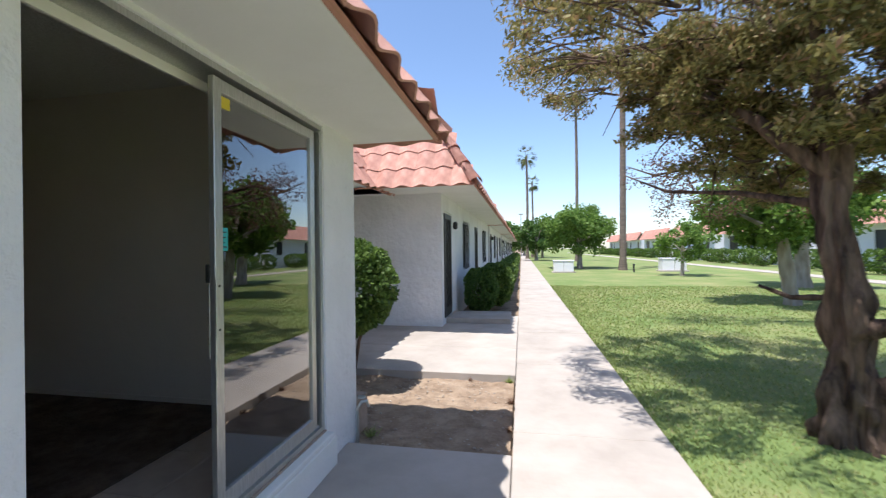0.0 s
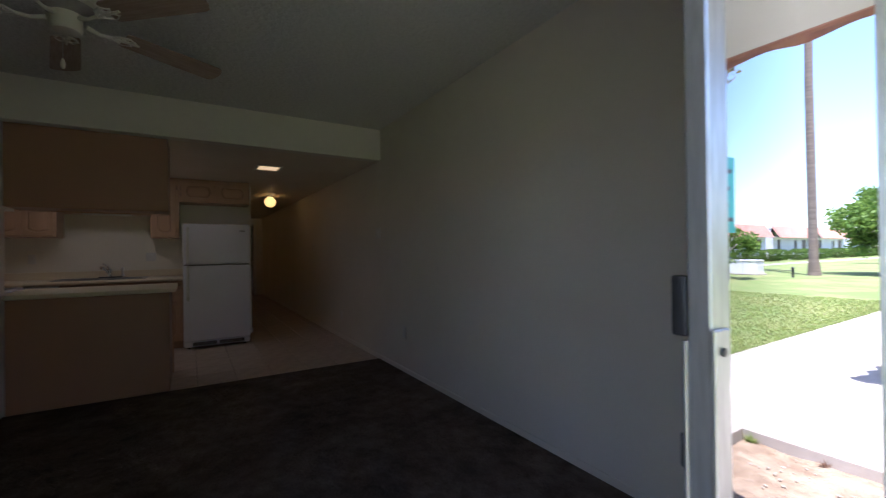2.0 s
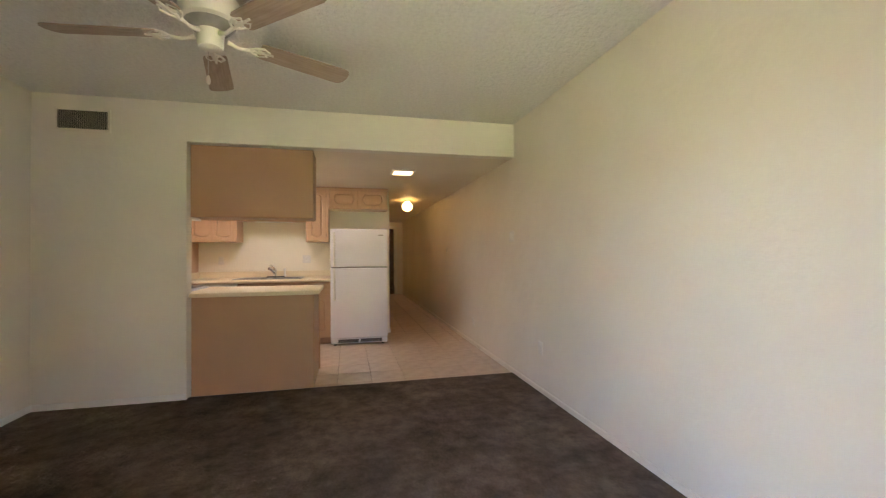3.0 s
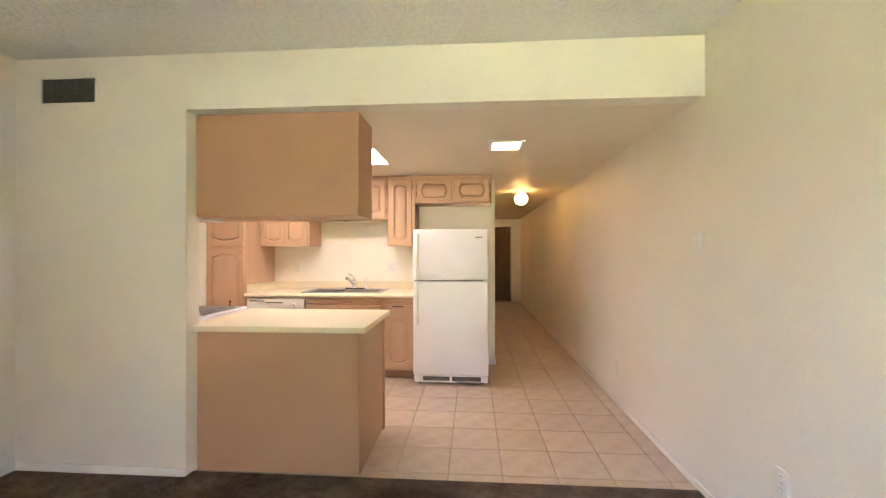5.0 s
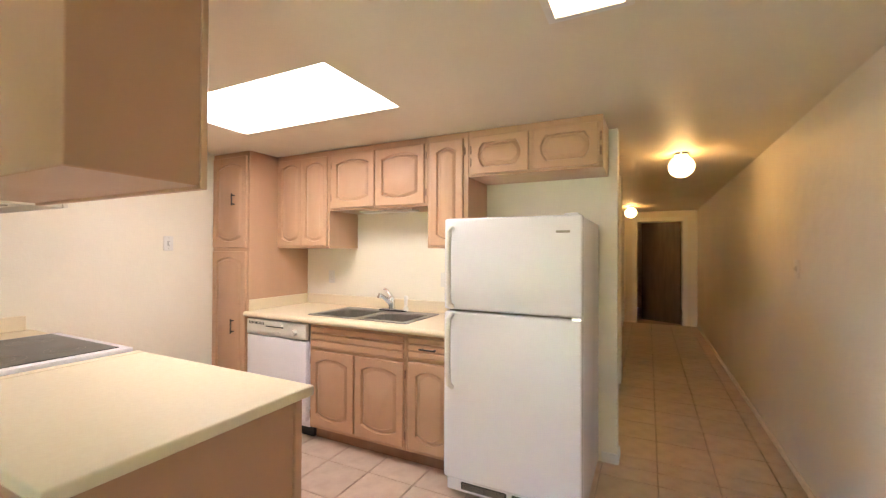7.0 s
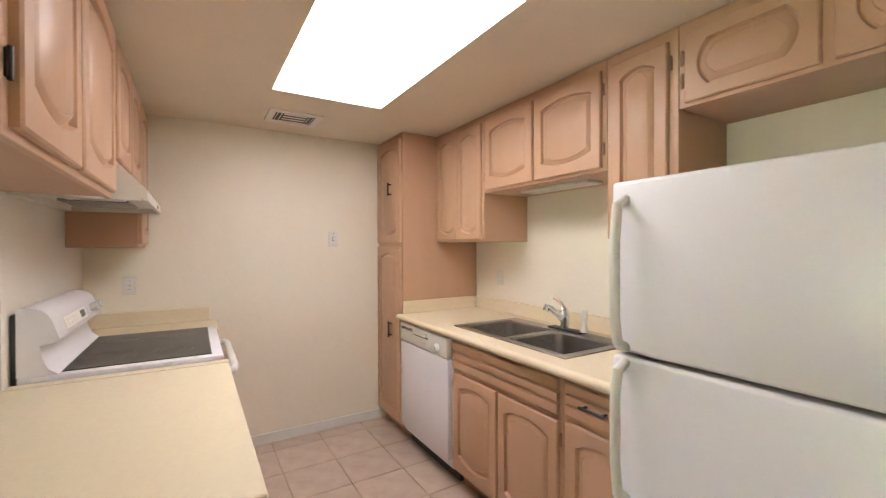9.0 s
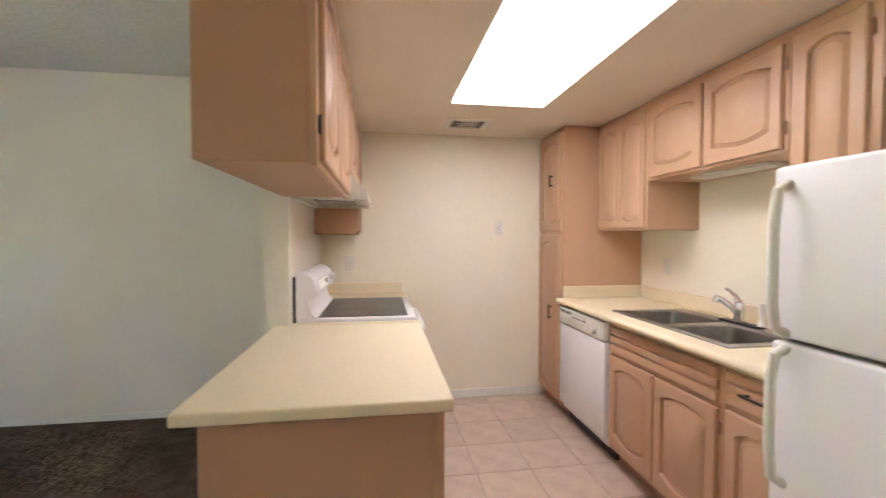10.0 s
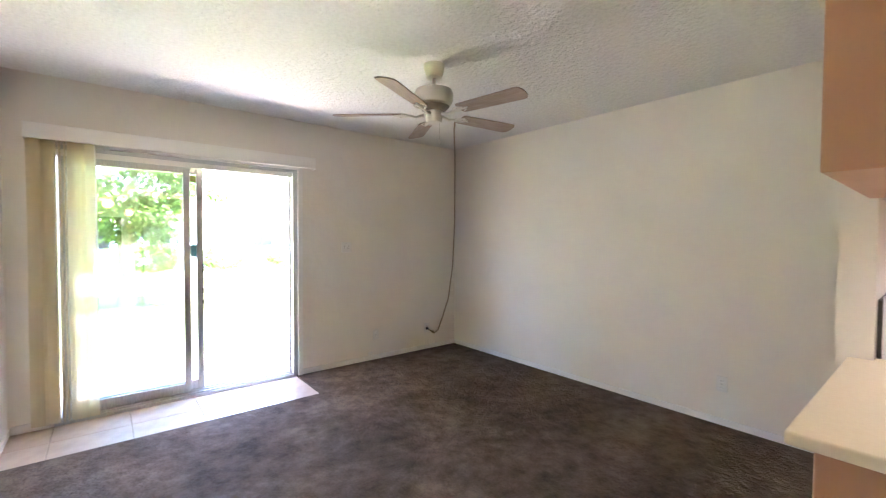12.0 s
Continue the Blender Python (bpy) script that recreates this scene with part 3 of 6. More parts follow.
prof = [(RB, 0.933), (RB - 0.115, 0.933), (RB - 0.085, 0.955), (RB - 0.068, 1.0), (RB - 0.062, 1.042), (RB - 0.10, 1.050), (RB - 0.113, 1.056), (RB - 0.116, 1.068), (RB - 0.098, 1.13), (RB - 0.085, 1.155), (RB - 0.063, 1.173), (RB - 0.035, 1.181), (RB - 0.01, 1.182), (RB, 1.176)]
a = [bm.verts.new((x, R0, z)) for x, z in prof]
b = [bm.verts.new((x, R1, z)) for x, z in prof]
for k in range(len(prof)):
    j = (k + 1) % len(prof)
    bm.faces.new((a[k], a[j], b[j], b[k]))
bm.faces.new(a)
bm.faces.new(b[::-1])
guard = part("backguard", bm, ENAMEL, rg)
for y in (R0 + 0.07, R0 + 0.16):
    bm = bmesh.new()
    cyl(bm, (RB - 0.100, y, 1.105), (RB - 0.135, y, 1.115), 0.022, 0.019, n=18)
    box(bm, RB - 0.142, RB - 0.132, y - 0.004, y + 0.004, 1.098, 1.133)
    part("knob", bm, PLASTIC, guard)
def on_console(y0, y1, z0, z1, proud):
    """A thin plate on the leaning front of the console."""
    bm = boxes((-proud, 0.002, y0, y1, z0 - 1.10, z1 - 1.10), bevel=0.001)
    bm.transform(Matrix.Translation((RB - 0.1067, 0, 1.10)) @ Matrix.Rotation(math.atan2(0.018, 0.062), 4, "Y"))
    return bm


part("touch_panel", on_console(0.10, 0.46, 1.077, 1.126, 0.002), PLASTIC, guard)
part("clock", on_console(0.13, 0.20, 1.087, 1.118, 0.004), BLACK, guard, "dark clock display")
for k in range(4):
    for z in (1.085, 1.105):
        part("touch_button", on_console(0.25 + 0.045 * k, 0.285 + 0.045 * k, z, z + 0.013, 0.0035), PLASTIC, guard)
# added black filler paints the shaded gap between range and wall
part("back_gap_shade", boxes((RB, -5.053, R0, R1, 0.0, 1.16)), BLACK, rg, "black filler standing in for shade behind the range")
part("oven_door", boxes((RF - 0.018, RF + 0.02, R0 + 0.004, R1 - 0.004, 0.22, 0.89), bevel=0.008, seg=2), ENAMEL, rg)
part("oven_window", boxes((RF - 0.0205, RF - 0.017, R0 + 0.14, R1 - 0.14, 0.38, 0.68)), COOKTOP, rg, "dark oven window")
part("drawer", boxes((RF - 0.018, RF + 0.02, R0 + 0.004, R1 - 0.004, 0.05, 0.21), bevel=0.008, seg=2), ENAMEL, rg)
part("oven_handle", tube(bmesh.new(), [(RF - 0.015, R0 + 0.04, 0.84), (RF - 0.06, R0 + 0.05, 0.845), (RF - 0.072, R0 + 0.10, 0.845), (RF - 0.072, R1 - 0.10, 0.845), (RF - 0.06, R1 - 0.05, 0.845), (RF - 0.015, R1 - 0.04, 0.84)], 0.016, 12), PLASTIC, rg, "white oven handle")

# counter past the range
c = thing("corner_base_cabinet", (-5.37, -0.365, 0.0), "narrow tan base cabinet in the corner past the range", "cabinet")
part("body", boxes((PX0, -5.052, YK + 0.004, -0.182, 0.0, 0.872), bevel=0.003), PANEL, c)
cab_door(c, PX0, -1, YK + 0.03, -0.20, 0.12, 0.84, 0.05, 0.03)
c = thing("corner_countertop", (-5.39, -0.365, 0.874), "short cream laminate countertop with backsplash", "countertop")
part("worktop", boxes((-5.735, -5.052, YK + 0.004, -0.182, 0.874, 0.914), bevel=0.004), LAMINATE, c)
part("backsplash", boxes((-5.70, -5.074, YK + 0.003, YK + 0.022, 0.915, 1.005), bevel=0.004), LAMINATE, c)
part("side_splash", boxes((-5.072, -5.053, YK + 0.004, -0.182, 0.915, 1.005), bevel=0.004), LAMINATE, c)

# wall cabinets above the peninsula and range
UX = -5.35
c = thing("hanging_cabinet", (-5.19, 1.15, 1.589), "tan wall cabinet hanging over the peninsula", "cabinet")
part("body", boxes((UX + 0.02, -5.02, 0.652, 1.692, 1.589, ZK - 0.004), bevel=0.003), PANEL, c)
part("face_frame", boxes((UX, UX + 0.02, 0.652, 1.695, 1.580, ZK - 0.004), bevel=0.002), CABINET, c)
for a, b, hy in ((1.235, 1.66, 1.675), (0.70, 1.20, 0.685)):
    cab_door(c, UX, -1, a, b, 1.60, 2.19, 0.055, 0.035)
    for z in (1.70, 2.09):
        hinge(c, UX, -1, hy, z, BRONZE)
c = thing("range_cabinet", (-5.2, 0.2, 1.72), "tan two-door cabinet above the range hood", "cabinet")
part("body", boxes((UX, -5.052, -0.155, 0.648, 1.72, ZK - 0.004), bevel=0.003), CABINET, c)
cab_door(c, UX, -1, -0.14, 0.235, 1.74, 2.19, 0.05, 0.03)
cab_door(c, UX, -1, 0.255, 0.63, 1.74, 2.19, 0.05, 0.03)
c = thing("corner_wall_cabinet", (-5.2, -0.35, 1.40), "tan wall cabinet in the corner past the hood", "cabinet")
part("body", boxes((UX, -5.052, YK + 0.003, -0.158, 1.40, ZK - 0.004), bevel=0.003), PANEL, c)
cab_door(c, UX, -1, YK + 0.02, -0.175, 1.42, 2.19, 0.05, 0.03)
hood = thing("range_hood", (-5.25, 0.2, 1.585), "cream enamelled range hood under the cabinet", "range hood")
bm = bmesh.new()
prof = [(-5.053, 1.718), (UX - 0.02, 1.718), (UX - 0.10, 1.63), (UX - 0.105, 1.585), (UX - 0.09, 1.585), (UX - 0.085, 1.61), (-5.08, 1.61), (-5.08, 1.585), (-5.053, 1.585)]
a = [bm.verts.new((x, -0.155, z)) for x, z in prof]
b = [bm.verts.new((x, 0.60, z)) for x, z in prof]
for k in range(len(prof)):
    j = (k + 1) % len(prof)
    bm.faces.new((a[k], a[j], b[j], b[k]))
bmesh.ops.triangulate(bm, faces=[bm.faces.new(a), bm.faces.new(b[::-1])])
part("canopy", bm, FANWHITE, hood)
for y0, y1 in ((-0.15, -0.142), (0.588, 0.596)):
    part("side_lip", boxes((UX - 0.085, -5.08, y0, y1, 1.585, 1.61)), FANWHITE, hood)
part("filter", boxes((-5.36, -5.12, -0.05, 0.30, 1.598, 1.609)), GREYVENT, hood, "grey mesh filter")
part("lamp_lens", boxes((-5.36, -5.16, 0.36, 0.52, 1.598, 1.609), bevel=0.004), PLASTIC, hood)
for y in (0.02, 0.06):
    part("switch", boxes((UX - 0.104, UX - 0.098, y, y + 0.02, 1.595, 1.612)), BLACK, hood)

# ceiling lights and vent
lp = thing("ceiling_light_panel", ((LX0 + LX1) / 2, (LY0 + LY1) / 2, ZK), "large bright fluorescent light panel recessed in the ceiling", "ceiling light")
part("diffuser", boxes((LX0 + 0.004, LX1 - 0.004, LY0 + 0.004, LY1 - 0.004, ZK + 0.028, ZK + 0.034)), LIGHTPANEL, lp)
part("housing", boxes((LX0, LX1, LY0, LY1, ZK + 0.04, ZK + 0.11)), TRIM, lp)
sl = thing("recessed_light", (-5.93, 2.66, ZK - 0.01), "small square recessed ceiling light with white trim", "ceiling light")
bm = boxes((-6.075, -5.775, 2.52, 2.548, ZK - 0.012, ZK - 0.001), (-6.075, -5.775, 2.772, 2.80, ZK - 0.012, ZK - 0.001), (-6.075, -6.047, 2.548, 2.772, ZK - 0.012, ZK - 0.001), (-5.803, -5.775, 2.548, 2.772, ZK - 0.012, ZK - 0.001))
part("trim_ring", bm, TRIM, sl)
part("lens", boxes((-6.047, -5.803, 2.548, 2.772, ZK - 0.006, ZK - 0.002)), SMALLPANEL, sl)


def globe_light(x, y):
    g = thing("globe_light", (x, y, ZK - 0.2), "glowing white glass globe ceiling light", "ceiling light", "hallway globe lights")
    part("canopy", lathe(bmesh.new(), (x, y, ZK - 0.03), [(0.05, 0), (0.062, 0.01), (0.065, 0.029)], 24), CHROME, g)
    prof = [(0.004, -0.092)] + [(0.096 * math.sin(radians(a)), -0.090 * math.cos(radians(a))) for a in range(12, 156, 12)] + [(0.042, 0.083)]
    part("globe", lathe(bmesh.new(), (x, y, ZK - 0.112), prof, 28), GLOBE, g)


globe_light(-8.53, 3.085)
globe_light(-12.7, 2.56)
kv = thing("ceiling_vent", (-6.165, -0.165, ZK - 0.012), "white ceiling air vent with slanted louvres", "vent")
# black sheet on the ceiling stands in for the unlit duct
part("duct_shade", boxes((-6.29, -6.04, -0.27, -0.06, ZK - 0.002, ZK - 0.0005)), BLACK, kv)
bm = boxes((-6.325, -6.005, -0.30, -0.265, ZK - 0.012, ZK - 0.001), (-6.325, -6.005, -0.065, -0.03, ZK - 0.012, ZK - 0.001), (-6.325, -6.285, -0.265, -0.065, ZK - 0.012, ZK - 0.001), (-6.045, -6.005, -0.265, -0.065, ZK - 0.012, ZK - 0.001))
part("frame", bm, TRIM, kv)
for x0, x1 in ((-6.285, -6.235), (-6.095, -6.045)):
    for k in range(2):
        bm = boxes((-0.004, 0.004, -0.10, 0.10, -0.001, 0.001))
        bm.transform(Matrix.Translation((x0 + 0.013 + 0.024 * k, -0.165, ZK - 0.010)) @ Matrix.Rotation(radians(40), 4, "Y"))
        part("louvre", bm, TRIM, kv)
for k in range(4):
    bm = boxes((-0.07, 0.07, -0.004, 0.004, -0.001, 0.001))
    bm.transform(Matrix.Translation((-6.165, -0.24 + 0.05 * k, ZK - 0.010)) @ Matrix.Rotation(radians(40), 4, "X"))
    part("louvre", bm, TRIM, kv)


# plates on the walls
def plate(name, at, normal, label, w=0.072, h=0.115, kind_of="outlet"):
    """A wall plate centred at a point; normal: 'x+', 'x-', 'y+' or 'y-'."""
    t = thing(name, at, label, "wall plate")
    ax, sg = normal[0], 1 if normal[1] == "+" else -1
    x, y, z = at

    def slab(du0, du1, dz0, dz1, o0, o1, bevel=0.0):
        if ax == "x":
            return boxes((x + min(sg * o0, sg * o1), x + max(sg * o0, sg * o1), y + du0, y + du1, z + dz0, z + dz1), bevel=bevel)
        return boxes((x + du0, x + du1, y + min(sg * o0, sg * o1), y + max(sg * o0, sg * o1), z + dz0, z + dz1), bevel=bevel)
    part("cover", slab(-w / 2, w / 2, -h / 2, h / 2, 0.0005, 0.007, 0.002), PLASTIC, t)
    if kind_of in ("outlet", "switch"):
        for dz in ((0.0,) if kind_of == "outlet" else (-0.042, 0.042)):
            part("screw", slab(-0.003, 0.003, dz - 0.003, dz + 0.003, 0.007, 0.0082), GREYVENT, t)
    if kind_of == "outlet":
        for dz in (-0.026, 0.026):
            part("socket", slab(-0.017, 0.017, dz - 0.014, dz + 0.014, 0.007, 0.009, 0.001), TRIM, t)
            for du in (-0.007, 0.005):
                part("slot", slab(du, du + 0.002, dz - 0.004, dz + 0.006, 0.009, 0.0094), BLACK, t)
    elif kind_of == "switch":
        n = max(1, round(w / 0.07))
        for k in range(n):
            u = (k - (n - 1) / 2) * 0.046
            part("toggle_slot", slab(u - 0.008, u + 0.008, -0.017, 0.017, 0.007, 0.0076), GREYVENT, t)
            part("toggle", slab(u - 0.005, u + 0.005, -0.012, 0.012, 0.007, 0.016, 0.002), TRIM, t)
    elif kind_of == "rocker":
        for u in (-0.023, 0.023):
            part("rocker", slab(u - 0.017, u + 0.017, -0.034, 0.034, 0.007, 0.010, 0.001), TRIM, t)
    return t


plate("light_switch", (-6.53, YK, 1.46), "y+", "white toggle light switch plate", kind_of="switch")
plate("outlet", (-5.27, YK, 1.167), "y+", "white electrical outlet plate")
plate("outlet", (XK, 0.21, 1.17), "x+", "white electrical outlet plate")
plate("outlet", (XK, 1.40, 1.18), "x+", "wide white electrical outlet plate", w=0.115)
plate("light_switch", (-5.0, YN, 1.423), "y-", "double white rocker switch plate", w=0.118, kind_of="rocker")
plate("light_switch", (-7.90, YN, 1.31), "y-", "white toggle light switch plate", kind_of="switch")
plate("outlet", (-6.376, YN, 0.315), "y-", "white electrical outlet plate")
plate("outlet", (-4.366, YN, 0.40), "y-", "white electrical outlet plate")
plate("outlet", (-4.18, YS, 0.32), "y+", "white electrical outlet plate")
plate("outlet", (XE, 0.727, 0.294), "x-", "white electrical outlet plate")
plate("light_switch", (XE, 1.093, 1.304), "x-", "double white toggle switch plate", w=0.115, kind_of="switch")
plate("phone_jack", (XE, 0.80, 0.085), "x-", "small white phone jack above the carpet", w=0.06, h=0.04, kind_of="none")
plate("outlet", (XE, 0.0, 0.274), "x-", "white outlet with a cord plugged in")

# skirting
def skirting(*rows, mat=TRIM):
    return solid("baseboard", boxes(*rows, bevel=0.003), mat, "low pale painted baseboard", "baseboard", kind="structure")


skirting((-13.8, XE, YN - 0.012, YN, 0.001, 0.050), mat=PAINT)
skirting((XW, XE - 0.013, YS, YS + 0.012, 0.009, 0.062))
skirting((XE - 0.012, XE, YS, D0 - 0.03, 0.009, 0.062))
skirting((XE - 0.012, XE, D1 + 0.02, YN - 0.013, 0.001, 0.062))
skirting((XW, XW + 0.012, YS + 0.013, 0.65, 0.009, 0.062))
skirting((FB + 0.0, -5.74, YK, YK + 0.012, 0.001, 0.075))
skirting((XK, XK + 0.012, 2.56, 2.656, 0.001, 0.07))
skirting((XK - 0.14, XK + 0.012, 2.656, 2.668, 0.001, 0.07))


# ---- living room ----
def translucent(name, colour, share=0.55, sheer=0.3):
    m = bpy.data.materials.new(name)
    m.use_nodes = True
    n, l = m.node_tree.nodes, m.node_tree.links
    b = n["Principled BSDF"]
    b.inputs["Base Color"].default_value, b.inputs["Roughness"].default_value = (*colour, 1), 0.45
    t = n.new("ShaderNodeBsdfTranslucent")
    t.inputs["Color"].default_value = (*colour, 1)
    x = n.new("ShaderNodeMixShader")
    x.inputs[0].default_value = share
    l.new(b.outputs[0], x.inputs[1])
    l.new(t.outputs[0], x.inputs[2])
    tr = n.new("ShaderNodeBsdfTransparent")
    y = n.new("ShaderNodeMixShader")
    y.inputs[0].default_value = sheer
    l.new(x.outputs[0], y.inputs[1])
    l.new(tr.outputs[0], y.inputs[2])
    l.new(y.outputs[0], n["Material Output"].inputs[0])
    return m


VINYL = translucent("blind_vinyl", (0.93, 0.84, 0.62), 0.6)
TEAL = material("teal_sticker", (0.03, 0.42, 0.42), 0.4, (0.03, 0.36, 0.37), 20)
YELLOW = material("yellow_sticker", (0.75, 0.6, 0.04), 0.4, (0.7, 0.55, 0.04), 20)
CORD = material("brown_cord", (0.36, 0.28, 0.19), 0.6, (0.30, 0.23, 0.15), 30)

# sliding patio door
sd = thing("door_1", (-1.0, 2.5, 0.0), "aluminium sliding glass patio door, half open", "sliding door", kind="structure")
part("head_track", boxes((-1.075, -0.900, D0 + 0.06, D1, DH - 0.03, DH)), ALUMINIUM, sd)
part("sill_track", boxes((-1.075, -0.900, D0 + 0.06, D1, -0.018, 0.022), (-1.052, -1.046, D0 + 0.06, D1, 0.022, 0.034), (-0.988, -0.982, D0 + 0.06, D1, 0.022, 0.034), (-0.931, -0.925, D0 + 0.06, D1, 0.022, 0.034)), ALUMINIUM, sd)
part("side_jamb", boxes((-1.075, -0.900, D0 + 0.015, D0 + 0.06, -0.018, DH)), ALUMINIUM, sd)
part("side_jamb", boxes((-1.075, -0.900, D1 - 0.035, D1, 0.022, DH - 0.05)), ALUMINIUM, sd)
part("inner_track", boxes((-1.066, -1.052, D0 + 0.062, D1 - 0.002, DH - 0.075, DH - 0.031)), TRIM, sd)
part("inner_casing", boxes((-1.10, -1.076, D0 - 0.03, D0 + 0.015, 0.0, DH + 0.02), (-1.10, -1.076, D0 + 0.015, D1 + 0.02, DH, DH + 0.02)), TRIM, sd)


def sash(name, xc, y0, y1):
    s = part(name, boxes((xc - 0.016, xc + 0.016, y0, y0 + 0.052, 0.034, DH - 0.052), bevel=0.003), ALUMINIUM, sd)
    part("stile", boxes((xc - 0.016, xc + 0.016, y1 - 0.052, y1, 0.034, DH - 0.052), bevel=0.003), ALUMINIUM, s)
    part("bottom_rail", boxes((xc - 0.014, xc + 0.014, y0 + 0.052, y1 - 0.052, 0.036, 0.11), bevel=0.002), ALUMINIUM, s)
    part("top_rail", boxes((xc - 0.014, xc + 0.014, y0 + 0.052, y1 - 0.052, DH - 0.115, DH - 0.054), bevel=0.002), ALUMINIUM, s)
    g = part("pane", boxes((xc - 0.0025, xc + 0.0025, y0 + 0.047, y1 - 0.047, 0.105, DH - 0.11)), GLASS, s, smooth=False)
    g.visible_shadow = False
    return s


fixed = sash("fixed_sash", -0.985, 2.545, 3.40)
slide = sash("sliding_sash", -0.928, 2.437, 3.36)
part("pull_handle", boxes((-0.966, -0.944, 2.436, 2.45, 1.085, 1.17), bevel=0.004, seg=2), BLACK, slide, "black inner pull handle")
part("latch", boxes((-0.956, -0.944, 2.436, 2.45, 0.90, 0.95), (-0.956, -0.944, 2.436, 2.45, 0.80, 0.84), bevel=0.003), BLACK, slide, "dark door latch")
part("latch_plate", boxes((-0.950, -0.944, 2.434, 2.456, 0.74, 1.08), bevel=0.001), ALUMINIUM, slide)
part("lock_plate", boxes((-0.912, -0.905, 2.432, 2.471, 0.84, 1.10), bevel=0.002), ALUMINIUM, slide)
bm = bmesh.new()
for z in (0.87, 1.07):
    cyl(bm, (-0.906, 2.451, z), (-0.902, 2.451, z), 0.006, n=10)
part("screw", bm, BLACK, slide)
part("warning_sticker", boxes((-0.9255, -0.9245, 2.478, 2.535, 1.23, 1.34)), TEAL, slide, "small teal sticker on the glass")
part("label_sticker", boxes((-0.9255, -0.9245, 2.478, 2.56, 1.905, 1.96)), YELLOW, slide, "small yellow sticker on the glass")
bm = bmesh.new()
for z, a, b in ((1.32, 2.486, 2.526), (1.295, 2.49, 2.52), (1.27, 2.486, 2.515), (1.25, 2.486, 2.528)):
    box(bm, -0.9244, -0.9241, a, b, z - 0.004, z + 0.002)
part("sticker_print", bm, BLACK, slide, "dark unreadable print")

# valance and vertical blinds
val = thing("valance", (-1.12, 2.5, 2.10), "cream valance box over the patio door", "valance")
part("front_board", boxes((-1.165, -1.15, 1.465, 3.565, 2.10, 2.212), bevel=0.002), VALANCE, val)
part("end_board", boxes((-1.15, XE, 1.465, 1.48, 2.10, 2.212)), VALANCE, val)
part("end_board", boxes((-1.15, XE, 3.55, 3.565, 2.10, 2.212)), VALANCE, val)
part("top_board", boxes((-1.15, XE, 1.48, 3.55, 2.198, 2.212)), VALANCE, val)
bl = thing("vertical_blind", (-1.12, 3.33, 0.03), "cream translucent vertical blinds drawn to one side", "blind")
part("head_rail", boxes((-1.142, -1.105, 1.50, 3.53, 2.15, 2.185), bevel=0.003), ALUMINIUM, bl)
random.seed(4)
for k in range(14):
    y = 3.20 + 0.0255 * k
    a = radians(random.uniform(40, 80) if 1 < k < 12 else random.uniform(20, 35))
    bm = bmesh.new()
    rows = []
    for z in (0.035, 0.7, 1.4, 2.15):
        rows.append([bm.verts.new((-1.114 + u * math.sin(a) - 0.006 * math.cos(u * 36), y + u * math.cos(a) + 0.003 * math.sin(z * 3 + k), z)) for u in (-0.028, -0.014, 0.0, 0.014, 0.028)])
    for p, q in zip(rows, rows[1:]):
        for i in range(4):
            bm.faces.new((p[i], p[i + 1], q[i + 1], q[i]))
    bmesh.ops.solidify(bm, geom=bm.faces[:], thickness=0.0012)
    part("slat", bm, VINYL, bl)
part("wand", tube(bmesh.new(), [(-1.15, 3.18, 2.14), (-1.152, 3.178, 1.2), (-1.15, 3.18, 0.75)], 0.005, 8), PLASTIC, bl)

# ceiling fan
CX, CY = -3.02, 1.40
fan = thing("ceiling_fan", (CX, CY, 2.21), "ivory ceiling fan with five pale wood blades", "ceiling fan")
part("canopy", lathe(bmesh.new(), (CX, CY, ZL), [(0.030, -0.092), (0.052, -0.085), (0.066, -0.045), (0.072, -0.001)], 28), FANWHITE, fan)
part("downrod", cyl(bmesh.new(), (CX, CY, 2.40), (CX, CY, 2.49), 0.0135, n=14), FANWHITE, fan)
part("motor_housing", lathe(bmesh.new(), (CX, CY, 2.295), [(0.085, 0.0), (0.115, 0.015), (0.128, 0.04), (0.130, 0.085), (0.120, 0.108), (0.07, 0.122), (0.02, 0.125)], 36), FANWHITE, fan)
vents = part("vent_ring", lathe(bmesh.new(), (CX, CY, 2.262), [(0.060, 0.0), (0.078, 0.008), (0.104, 0.034)], 32), GREYVENT, fan, "slotted vent ring")
for k in range(20):
    bm = boxes((0.060, 0.112, -0.007, 0.007, -0.001, 0.007))
    bm.transform(Matrix.Translation((CX, CY, 2.28)) @ Matrix.Rotation(math.tau * k / 20, 4, "Z") @ Matrix.Rotation(radians(-38), 4, "Y"))
    part("vent_fin", bm, FANWHITE, vents)
part("switch_cup", lathe(bmesh.new(), (CX, CY, 2.185), [(0.01, 0), (0.048, 0.004), (0.055, 0.015), (0.056, 0.06), (0.06, 0.08)], 28), FANWHITE, fan)
